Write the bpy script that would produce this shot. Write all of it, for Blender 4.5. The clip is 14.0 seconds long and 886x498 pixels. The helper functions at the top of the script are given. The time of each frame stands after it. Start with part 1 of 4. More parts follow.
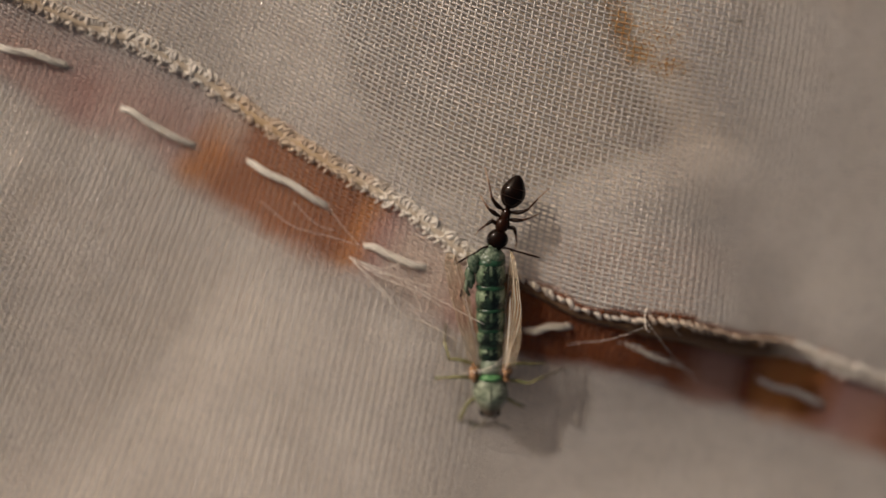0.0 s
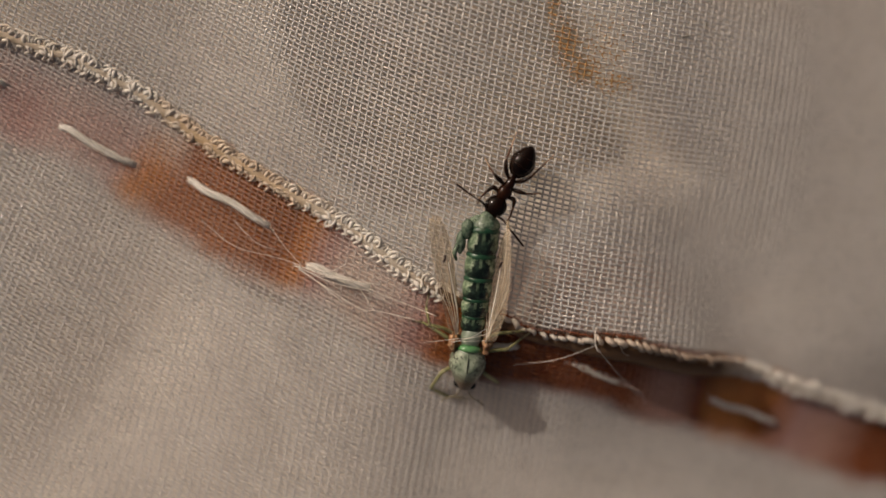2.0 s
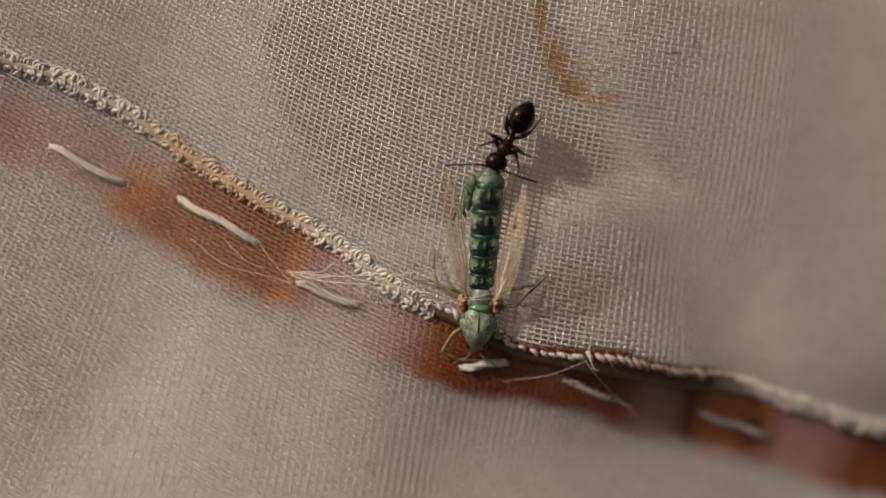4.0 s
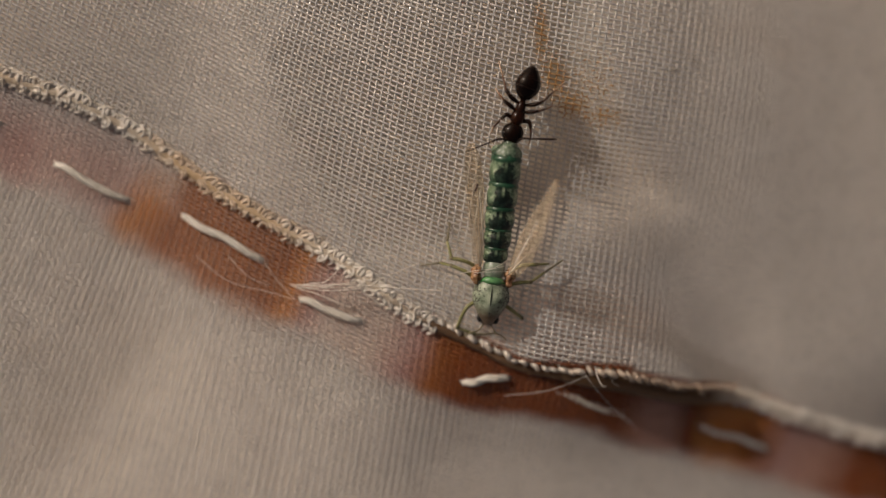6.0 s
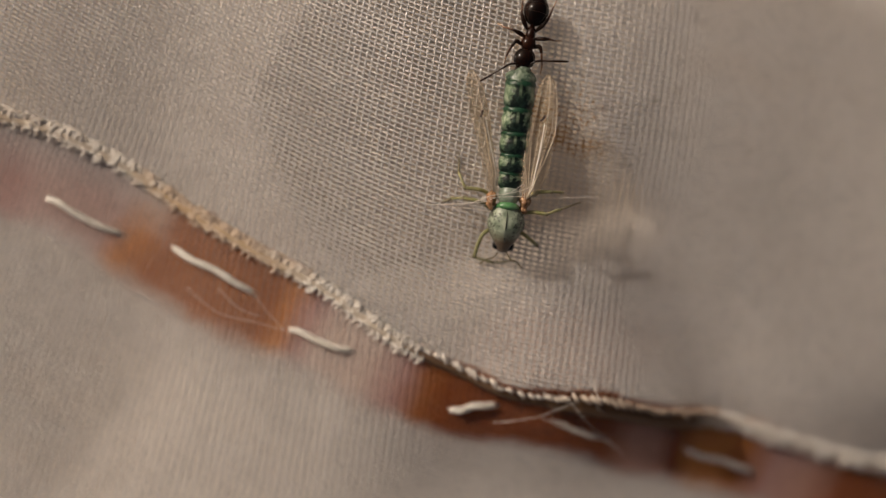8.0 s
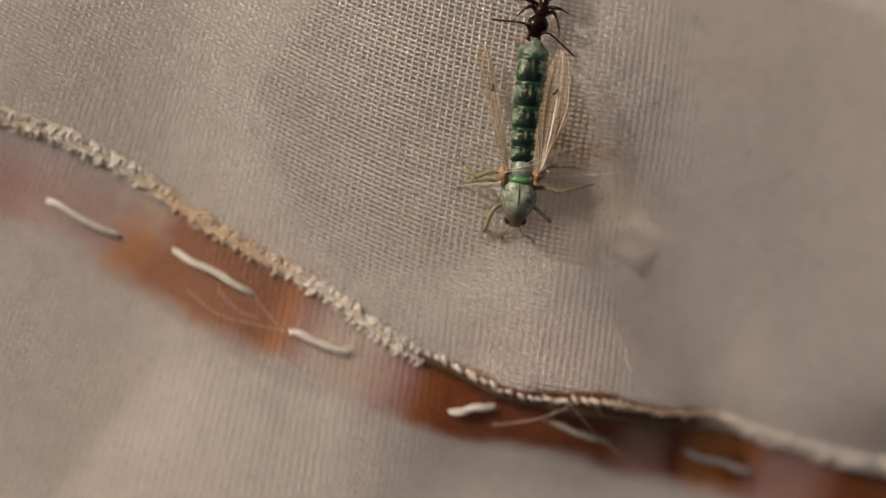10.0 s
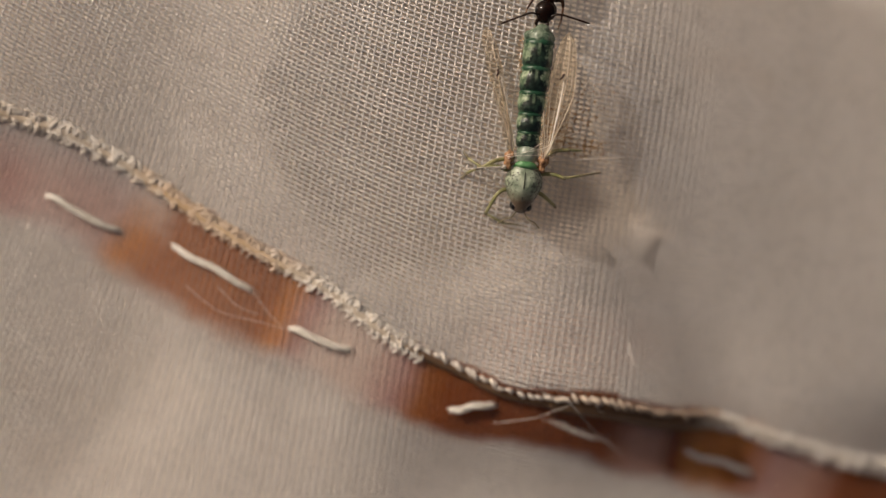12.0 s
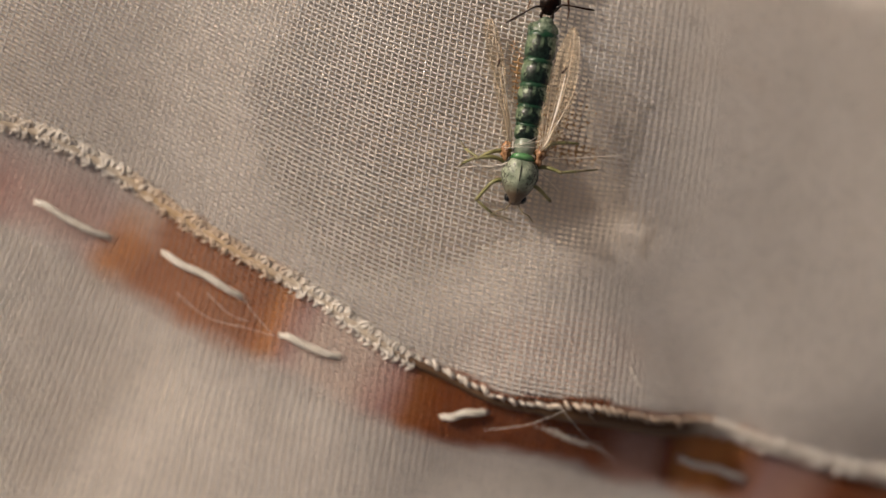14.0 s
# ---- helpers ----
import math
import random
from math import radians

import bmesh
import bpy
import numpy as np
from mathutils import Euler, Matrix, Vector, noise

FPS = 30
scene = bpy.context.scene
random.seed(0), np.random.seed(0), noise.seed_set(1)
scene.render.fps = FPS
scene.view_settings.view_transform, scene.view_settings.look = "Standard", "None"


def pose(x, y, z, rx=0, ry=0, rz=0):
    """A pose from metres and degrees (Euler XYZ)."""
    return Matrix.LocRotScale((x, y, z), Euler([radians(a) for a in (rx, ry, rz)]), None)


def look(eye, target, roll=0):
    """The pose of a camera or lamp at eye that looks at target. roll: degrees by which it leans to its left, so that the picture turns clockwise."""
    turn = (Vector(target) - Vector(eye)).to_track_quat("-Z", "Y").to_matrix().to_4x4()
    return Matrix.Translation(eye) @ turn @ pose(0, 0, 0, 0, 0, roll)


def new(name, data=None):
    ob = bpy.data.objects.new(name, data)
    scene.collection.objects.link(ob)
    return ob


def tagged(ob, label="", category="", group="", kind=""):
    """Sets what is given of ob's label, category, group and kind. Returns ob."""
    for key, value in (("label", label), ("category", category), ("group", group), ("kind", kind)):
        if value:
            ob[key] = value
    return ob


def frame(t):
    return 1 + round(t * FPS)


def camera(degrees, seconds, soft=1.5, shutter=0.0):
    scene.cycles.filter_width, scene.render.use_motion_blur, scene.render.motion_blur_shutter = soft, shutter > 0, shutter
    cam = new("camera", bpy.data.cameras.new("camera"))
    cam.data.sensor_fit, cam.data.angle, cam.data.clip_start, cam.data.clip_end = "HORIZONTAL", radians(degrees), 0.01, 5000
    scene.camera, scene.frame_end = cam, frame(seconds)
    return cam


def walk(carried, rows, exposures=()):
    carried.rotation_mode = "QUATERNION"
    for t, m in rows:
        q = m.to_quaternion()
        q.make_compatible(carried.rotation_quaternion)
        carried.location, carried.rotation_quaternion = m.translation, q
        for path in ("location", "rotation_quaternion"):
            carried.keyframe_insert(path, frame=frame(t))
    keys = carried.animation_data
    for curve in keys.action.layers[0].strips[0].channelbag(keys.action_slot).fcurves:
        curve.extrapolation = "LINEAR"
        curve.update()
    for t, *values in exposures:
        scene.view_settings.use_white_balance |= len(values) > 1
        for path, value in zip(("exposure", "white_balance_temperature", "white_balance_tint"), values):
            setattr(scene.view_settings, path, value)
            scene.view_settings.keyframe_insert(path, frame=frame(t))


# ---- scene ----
# All measures below are in millimetres and are turned into metres by MM.
MM = 0.001

cam = camera(40.0, 14.0, soft=1.4)
cam.data.dof.use_dof = True
cam.data.dof.focus_distance = 48.65 * MM
cam.data.dof.aperture_fstop = 12.0

CAMERA = [
    (0, pose(-0.000 * MM, 0.000 * MM, 49.460 * MM, 0, 0, 0.000)),
    (0.5, pose(0.618 * MM, -0.009 * MM, 49.141 * MM, 0, 0, 0.068)),
    (1, pose(1.498 * MM, 0.135 * MM, 48.646 * MM, 0, 0, 0.006)),
    (1.5, pose(1.860 * MM, 0.556 * MM, 48.771 * MM, 0, 0, -0.156)),
    (2, pose(2.309 * MM, 0.794 * MM, 48.706 * MM, 0, 0, -0.159)),
    (2.5, pose(2.655 * MM, 1.297 * MM, 48.809 * MM, 0, 0, -0.371)),
    (3, pose(2.699 * MM, 1.171 * MM, 48.715 * MM, 0, 0, -0.379)),
    (5.5, pose(2.790 * MM, 2.137 * MM, 49.148 * MM, 0, 0, -0.744)),
    (6, pose(2.668 * MM, 2.156 * MM, 49.266 * MM, 0, 0, -0.656)),
    (6.5, pose(2.821 * MM, 2.307 * MM, 49.412 * MM, 0, 0, -0.832)),
    (7, pose(2.963 * MM, 3.084 * MM, 50.014 * MM, 0, 0, -1.165)),
    (7.5, pose(3.043 * MM, 3.296 * MM, 49.987 * MM, 0, 0, -1.224)),
    (8, pose(3.250 * MM, 3.405 * MM, 50.036 * MM, 0, 0, -1.138)),
    (10.5, pose(3.256 * MM, 3.520 * MM, 50.137 * MM, 0, 0, -1.117)),
    (11, pose(3.383 * MM, 3.545 * MM, 50.032 * MM, 0, 0, -1.031)),
    (11.5, pose(3.161 * MM, 3.528 * MM, 50.118 * MM, 0, 0, -0.876)),
    (12, pose(3.239 * MM, 3.380 * MM, 49.905 * MM, 0, 0, -0.808)),
    (12.5, pose(3.484 * MM, 3.422 * MM, 49.712 * MM, 0, 0, -0.754)),
    (13, pose(3.469 * MM, 3.458 * MM, 49.739 * MM, 0, 0, -0.849)),
    (13.5, pose(3.462 * MM, 3.525 * MM, 49.704 * MM, 0, 0, -0.849)),
    (14, pose(3.606 * MM, 3.632 * MM, 49.617 * MM, 0, 0, -0.883)),
]
walk(cam, CAMERA, exposures=[(0, -0.79, 6750, 13), (3, -0.74, 6750, 13), (6.5, -0.91, 6750, 13), (7, -0.75, 6750, 13), (8, -0.72, 6750, 13), (11, -0.57, 6750, 13), (14, -0.50, 6750, 13)])

# ---- light: low sun over a hazy sky ----
SUN_ELEVATION = 32.0
SUN_AZIMUTH = 48.0
world = bpy.data.worlds.new("sky")
scene.world = world
world.use_nodes = True
sky = world.node_tree.nodes.new("ShaderNodeTexSky")
sky.sky_type, sky.sun_disc = "NISHITA", False
sky.sun_elevation, sky.sun_rotation = radians(SUN_ELEVATION), radians(-SUN_AZIMUTH)
sky.dust_density, sky.air_density = 9.0, 0.5
background = world.node_tree.nodes["Background"]
background.inputs["Strength"].default_value = 0.10
haze = world.node_tree.nodes.new("ShaderNodeMix")
haze.data_type, haze.blend_type = "RGBA", "MULTIPLY"
haze.inputs[0].default_value = 1.0
haze.inputs[7].default_value = (1.0, 0.91, 0.80, 1)
world.node_tree.links.new(sky.outputs["Color"], haze.inputs[6])
world.node_tree.links.new(haze.outputs[2], background.inputs["Color"])
sun_data = bpy.data.lights.new("sun", "SUN")
sun_data.energy, sun_data.angle, sun_data.color = 3.3, radians(0.6), (1.0, 0.94, 0.86)
sun = new("sun", sun_data)
sun_way = Vector((-math.sin(radians(SUN_AZIMUTH)) * math.cos(radians(SUN_ELEVATION)),
                  math.cos(radians(SUN_AZIMUTH)) * math.cos(radians(SUN_ELEVATION)),
                  math.sin(radians(SUN_ELEVATION))))
sun.matrix_world = look(sun_way * 0.3, (0, 0, 0))


# ---- materials ----
class Nodes:
    """A short way to write node materials."""

    def __init__(self, name):
        self.mat = bpy.data.materials.new(name)
        self.mat.use_nodes = True
        self.tree = self.mat.node_tree
        self.out = self.tree.nodes["Material Output"]
        self.bsdf = self.tree.nodes["Principled BSDF"]

    def add(self, kind, links=None, **values):
        node = self.tree.nodes.new(kind)
        for key, value in values.items():
            node.inputs[key.replace("_", " ")].default_value = value
        for key, source in (links or {}).items():
            self.tree.links.new(source, node.inputs[key])
        return node

    def set(self, **values):
        for key, value in values.items():
            socket = self.bsdf.inputs[key.replace("_", " ")]
            if isinstance(value, bpy.types.NodeSocket):
                self.tree.links.new(value, socket)
            else:
                socket.default_value = value
        return self

    def place(self, which="Object"):
        return self.tree.nodes.new("ShaderNodeTexCoord").outputs[which]

    def noise(self, scale, where=None, detail=4.0, rough=0.6):
        node = self.add("ShaderNodeTexNoise", {"Vector": where or self.place()}, Scale=scale, Detail=detail, Roughness=rough)
        return node.outputs["Fac"]

    def ramp(self, fac, *stops, smooth=False):
        node = self.tree.nodes.new("ShaderNodeValToRGB")
        if smooth:
            node.color_ramp.interpolation = "EASE"
        ramp = node.color_ramp
        ramp.elements.remove(ramp.elements[1])
        for index, (at, colour) in enumerate(stops):
            element = ramp.elements.new(at) if index else ramp.elements[0]
            element.position = at
            element.color = (*colour, 1) if not isinstance(colour, (int, float)) else (colour, colour, colour, 1)
        self.tree.links.new(fac, node.inputs["Fac"])
        return node.outputs["Color"]

    def mix(self, fac, a, b, blend="MIX"):
        node = self.tree.nodes.new("ShaderNodeMix")
        node.data_type, node.blend_type = "RGBA", blend
        for index, value in ((0, fac), (6, a), (7, b)):
            if isinstance(value, bpy.types.NodeSocket):
                self.tree.links.new(value, node.inputs[index])
            else:
                node.inputs[index].default_value = value if index == 0 else (*value, 1)
        return node.outputs[2]

    def math(self, op, a, b=0.0, c=0.0):
        node = self.tree.nodes.new("ShaderNodeMath")
        node.operation = op
        for index, value in enumerate((a, b, c)):
            if isinstance(value, bpy.types.NodeSocket):
                self.tree.links.new(value, node.inputs[index])
            else:
                node.inputs[index].default_value = value
        return node.outputs[0]

    def axes(self, where=None):
        node = self.add("ShaderNodeSeparateXYZ", {"Vector": where or self.place()})
        return node.outputs

    def bump(self, height, strength, distance):
        node = self.add("ShaderNodeBump", {"Height": height}, Strength=strength, Distance=distance)
        self.tree.links.new(node.outputs["Normal"], self.bsdf.inputs["Normal"])
        return self

    def see_through(self, share, colour, clear=0.0):
        """Lets part of the light through the cloth, as thin cloth does."""
        thin = self.tree.nodes.new("ShaderNodeBsdfTranslucent")
        if isinstance(colour, bpy.types.NodeSocket):
            self.tree.links.new(colour, thin.inputs["Color"])
        else:
            thin.inputs["Color"].default_value = (*colour, 1)
        blend = self.add("ShaderNodeMixShader", {1: self.bsdf.outputs[0], 2: thin.outputs[0]}, Fac=share)
        if clear:
            gap = self.tree.nodes.new("ShaderNodeBsdfTransparent")
            blend = self.add("ShaderNodeMixShader", {1: blend.outputs[0], 2: gap.outputs[0]}, Fac=clear)
        self.tree.links.new(blend.outputs[0], self.out.inputs["Surface"])
        return self


def spot(n, where, cx, cy, rx, ry):
    """1 at a place on the cloth (millimetres), falling to 0 at its rim."""
    x, y = n.axes(where)[0], n.axes(where)[1]
    u = n.math("DIVIDE", n.math("SUBTRACT", x, cx * MM), rx * MM)
    v = n.math("DIVIDE", n.math("SUBTRACT", y, cy * MM), ry * MM)
    r = n.math("SQRT", n.math("ADD", n.math("MULTIPLY", u, u), n.math("MULTIPLY", v, v)))
    return n.math("SUBTRACT", 1.0, r)


def make_yarn_material():
    n = Nodes("sheer_yarn")
    where = n.place()
    base = n.ramp(n.noise(900, where), (0.3, (0.78, 0.75, 0.71)), (0.7, (0.88, 0.85, 0.81)))
    # rust-coloured stain on the yarns
    grain = n.noise(9500, where, 1.0, 0.5)
    patch = n.math("MAXIMUM", spot(n, where, 7.25, 9.0, 0.9, 1.7), spot(n, where, 6.7, 10.8, 0.5, 1.9))
    patch = n.math("MAXIMUM", patch, spot(n, where, 8.0, 7.95, 1.2, 1.0))
    patch = n.math("MAXIMUM", patch, n.math("MULTIPLY", spot(n, where, 9.1, 7.5, 1.7, 0.8), 0.8))
    patch = n.math("MAXIMUM", patch, n.math("MULTIPLY", spot(n, where, 8.7, 8.8, 2.4, 2.4), 0.5))
    stain = n.ramp(n.math("ADD", n.math("MULTIPLY", patch, 0.5), grain), (0.70, 0.0), (0.82, 0.9))
    faint = n.ramp(n.noise(130, where, 2.0), (0.62, 0.0), (0.80, 0.30))
    colour = n.mix(faint, base, (0.50, 0.33, 0.20))
    colour = n.mix(stain, colour, (0.58, 0.32, 0.09))
    colour = dye(n, colour, 0.97, 0.76)
    n.set(Base_Color=colour, Roughness=0.26, Specular_IOR_Level=0.7,
          Coat_Weight=n.ramp(n.noise(2300, where, 1.0), (0.52, 0.0), (0.60, 1.0)), Coat_Roughness=0.12, Coat_IOR=2.0)
    n.bump(n.noise(5200, where, 2.0), 0.45, 0.00004)
    n.see_through(0.28, colour, 0.22)
    return n.mat


def make_cloth_material():
    n = Nodes("lining_cloth")
    where = n.place()
    broad = n.noise(70, where, 3.0)
    fine = n.noise(1500, where, 4.0)
    colour = n.ramp(broad, (0.3, (0.77, 0.70, 0.61)), (0.7, (0.86, 0.79, 0.695)))
    colour = n.mix(n.ramp(fine, (0.35, 0.0), (0.75, 0.35)), colour, (0.72, 0.65, 0.565))
    # dye that has bled into the lining above the hem
    bled = n.math("MULTIPLY", n.ramp(spot(n, where, 8.5, -1.0, 6.0, 2.6), (0.0, 0.0), (0.6, 0.55), smooth=True), n.ramp(broad, (0.35, 0.5), (0.6, 1.0)))
    colour = n.mix(bled, colour, (0.70, 0.44, 0.33))
    n.set(Base_Color=colour, Roughness=0.85, Specular_IOR_Level=0.2)
    wave_a = n.add("ShaderNodeTexWave", {"Vector": where}, Scale=1900.0, Distortion=1.5, Detail=2.0)
    n.bump(n.math("ADD", wave_a.outputs["Fac"], fine), 0.25, 0.00004)
    return n.mat


def dye(n, base, strength, west=1.0):
    """The hem's brown and pink dye, by UV: x along the hem, y across it (0 at the edge, 1 at the fold)."""
    uv = n.place("UV")
    u, v = n.axes(uv)[0], n.axes(uv)[1]
    where = n.place()
    rough = n.noise(420, where, 4.0)
    along = n.math("ADD", u, n.math("MULTIPLY", n.math("SUBTRACT", rough, 0.5), 0.024))
    pale = (0.82, 0.71, 0.63)
    pink, rose, rust, brown, deep = (0.74, 0.56, 0.50), (0.66, 0.43, 0.38), (0.76, 0.35, 0.10), (0.50, 0.185, 0.05), (0.33, 0.095, 0.028)
    plum = (0.62, 0.39, 0.31)
    dusk, umber = (0.42, 0.17, 0.09), (0.36, 0.098, 0.02)
    # from x 5 to 10.5 the brown holds dye and painted-in shade under the lip
    stops = ((-22, rose), (-18.5, pink), (-17, pink), (-15.5, pink), (-14, rose), (-12.5, pink), (-9.3, pink), (-8.5, rust), (-7.6, brown), (-3.4, brown), (-2.6, rust),
             (-1.6, rose), (-0.6, pale), (0.9, pale), (1.9, rose), (2.8, brown), (3.8, umber), (5.0, deep), (10.5, deep), (11.0, dusk), (11.9, plum), (12.8, plum), (13.7, deep),
             (14.8, rust), (16.2, rust), (17.2, brown), (18.6, rose), (20.2, plum), (22.0, umber))
    colour = n.ramp(along, *[((x + 22) / 48, c) for x, c in stops])
    across = n.math("ADD", v, n.math("MULTIPLY", n.math("SUBTRACT", n.noise(260, where, 3.0), 0.5), 0.5))
    fade = n.ramp(n.math("MULTIPLY", n.math("ADD", across, 0.12), 0.8), (0.0, 0.0), (0.06, strength), (0.70, strength), (0.92, 0.0), smooth=True)
    # west of the rust patch the dye begins some way below the edge
    begun = n.math("MAXIMUM", n.ramp(across, (0.05, 0.12), (0.5, 1.0)), n.ramp(along, (13.2 / 48, 0.0), (14.6 / 48, 1.0)))
    fade = n.math("MULTIPLY", n.math("MULTIPLY", fade, begun), n.ramp(along, (22 / 48, west), (25 / 48, 1.0)))
    mottled = n.mix(n.ramp(n.noise(1700, where, 3.0), (0.4, 0.0), (0.7, 0.2)), colour, (0.42, 0.24, 0.14))
    return n.mix(fade, base, mottled)


def make_hem_material():
    n = Nodes("dyed_hem")
    n.set(Base_Color=dye(n, (0.62, 0.55, 0.49), 1.0), Roughness=0.8, Specular_IOR_Level=0.2)
    n.bump(n.noise(3000, n.place()), 0.3, 0.00005)
    return n.mat


def make_thread_material(name, light, dark, rust=False, cord=False):
    n = Nodes(name)
    where = n.place()
    colour = n.ramp(n.noise(2200, where), (0.3, dark), (0.7, light))
    if rust:
        info = n.tree.nodes.new("ShaderNodeObjectInfo")
        # dye that has crept into the edge thread beside the dyed hem
        x = n.math("DIVIDE", n.axes(where if cord else info.outputs["Location"])[0], 48 * MM)
        crept = n.ramp(n.math("ADD", n.math("ADD", x, 22 / 48), n.math("MULTIPLY", info.outputs["Random"], 0.03)),
                       (0.10, 0.55), (0.16, 0.2), (0.27, 0.03), (0.31, 0.55), (0.39, 0.50), (0.43, 0.03), (0.62, 0.05), (0.66, 0.35), (0.76, 0.35), (0.80, 0.0))
        colour = n.mix(crept, colour, (0.52, 0.30, 0.11))
        # the turned-under stretch is darkened further: dye plus shade painted into the thread
        dye_and_shade = n.ramp(n.math("ADD", n.math("ADD", x, 22 / 48), n.math("MULTIPLY", info.outputs["Random"], 0.02)), *(((0.49, 0.0), (0.52, 0.9)) if cord else ((0.50, 0.0), (0.55, 0.25), (0.66, 0.3), (0.70, 0.75))), (0.765, 0.9 if cord else 0.75), (0.79, 0.0))
        colour = n.mix(dye_and_shade, colour, (0.11, 0.048, 0.018))
    n.set(Base_Color=colour, Roughness=0.34, Specular_IOR_Level=0.15 if cord else 0.55)
    n.bump(n.noise(5200, where), 0.8, 0.00006)
    n.see_through(0.12, colour)
    return n.mat


def make_shell_material(name, dark, light, scale, rough, spec=0.5, bump=0.15):
    n = Nodes(name)
    where = n.place()
    colour = n.ramp(n.noise(scale, where), (0.35, dark), (0.68, light))
    n.set(Base_Color=colour, Roughness=rough, Specular_IOR_Level=spec)
    n.bump(n.noise(scale * 3, where), bump, 0.00004)
    return n.mat


def make_abdomen_material():
    """Pale blue-green plates with a split black blot each, and glossy green bands between them."""
    n = Nodes("banded_abdomen")
    where = n.place()
    info = n.tree.nodes.new("ShaderNodeObjectInfo")
    own = n.add("ShaderNodeVectorMath", {0: where, 1: info.outputs["Location"]}).outputs[0]
    own = n.add("ShaderNodeVectorMath", {0: own, 1: info.outputs["Random"]}).outputs[0]
    x, y = n.axes(where)[0], n.axes(where)[1]
    wob = n.math("ADD", n.math("MULTIPLY", n.math("SUBTRACT", n.noise(1700, own), 0.5), 0.5), n.math("MULTIPLY", n.math("SUBTRACT", n.noise(7000, own, 2.0), 0.5), 0.5))
    across = n.math("ABSOLUTE", n.math("DIVIDE", x, MM))
    wide = n.math("ADD", across, wob)
    along = n.math("ADD", n.math("DIVIDE", y, MM), n.math("MULTIPLY", wob, 0.4))
    pale = n.ramp(n.noise(3800, own, 6.0, 0.7), (0.36, (0.03, 0.065, 0.035)), (0.52, (0.18, 0.25, 0.15)), (0.70, (0.52, 0.58, 0.42)))
    green = n.ramp(n.noise(1500, own), (0.3, (0.004, 0.03, 0.012)), (0.7, (0.025, 0.085, 0.045)))
    # the blot: broad at the waist end, parted by a pale notch at the tail end
    wedge = n.math("SUBTRACT", wide, n.math("MULTIPLY", n.math("SUBTRACT", 0.74, along), 0.44))
    dark = n.ramp(wedge, (0.13, 1.0), (0.24, 0.0))
    notch = n.math("MULTIPLY", n.ramp(across, (0.03, 1.0), (0.08, 0.0)), n.ramp(along, (0.34, 0.0), (0.48, 0.6)))
    dark = n.math("MULTIPLY", dark, n.math("SUBTRACT", 1.0, notch))
    flank = n.ramp(n.math("ADD", along, n.math("MULTIPLY", wide, -0.2)), (0.02, 0.85), (0.26, 0.0))
    colour = n.mix(flank, pale, n.ramp(n.noise(2900, own), (0.4, (0.008, 0.03, 0.015)), (0.72, (0.06, 0.13, 0.08))))
    colour = n.mix(dark, colour, n.ramp(n.noise(4600, own), (0.45, (0.005, 0.010, 0.007)), (0.75, (0.03, 0.06, 0.04))))
    band = n.ramp(along, (0.0, 1.0), (0.05, 0.0), (0.69, 0.0), (0.74, 1.0))
    colour = n.mix(band, colour, green)
    n.set(Base_Color=colour, Roughness=0.3, Specular_IOR_Level=0.25, Coat_Weight=0.45, Coat_Roughness=0.05)
    n.bump(n.noise(3000, own), 0.8, 0.00007)
    return n.mat


def make_back_material():
    n = Nodes("mottled_back")
    where = n.place()
    y = n.math("DIVIDE", n.axes(where)[1], MM)
    across = n.math("ABSOLUTE", n.math("DIVIDE", n.axes(where)[0], MM))
    colour = n.ramp(n.noise(2600, where), (0.32, (0.14, 0.18, 0.12)), (0.66, (0.40, 0.45, 0.33)))
    # dark pits, dense on the flanks
    pits = n.math("ADD", n.noise(11000, where, 3.0), n.math("MULTIPLY", across, 0.30))
    colour = n.mix(n.ramp(pits, (0.66, 0.0), (0.74, 0.85)), colour, (0.035, 0.03, 0.022))
    front = n.ramp(n.math("ADD", n.math("SUBTRACT", -2.85, y), n.math("MULTIPLY", n.noise(2100, where), 0.3)), (0.08, 0.0), (0.6, 0.9))
    colour = n.mix(front, colour, (0.10, 0.058, 0.035))
    n.set(Base_Color=colour, Roughness=0.35, Specular_IOR_Level=0.3, Coat_Weight=0.2, Coat_Roughness=0.06)
    n.bump(n.noise(3600, where), 0.7, 0.00007)
    return n.mat


def make_wing_material():
    n = Nodes("wing_membrane")
    clear = n.tree.nodes.new("ShaderNodeBsdfTransparent")
    clear.inputs["Color"].default_value = (0.98, 0.95, 0.90, 1)
    n.set(Base_Color=(0.80, 0.66, 0.48, 1), Roughness=0.16, Specular_IOR_Level=0.55)
    n.bump(n.noise(1300, n.place(), 2.0), 0.3, 0.0001)
    fac = n.ramp(n.noise(700, n.place(), 3.0), (0.3, 0.80), (0.7, 0.92))
    blend = n.add("ShaderNodeMixShader", {0: fac, 1: n.bsdf.outputs[0], 2: clear.outputs[0]})
    n.tree.links.new(blend.outputs[0], n.out.inputs["Surface"])
    return n.mat


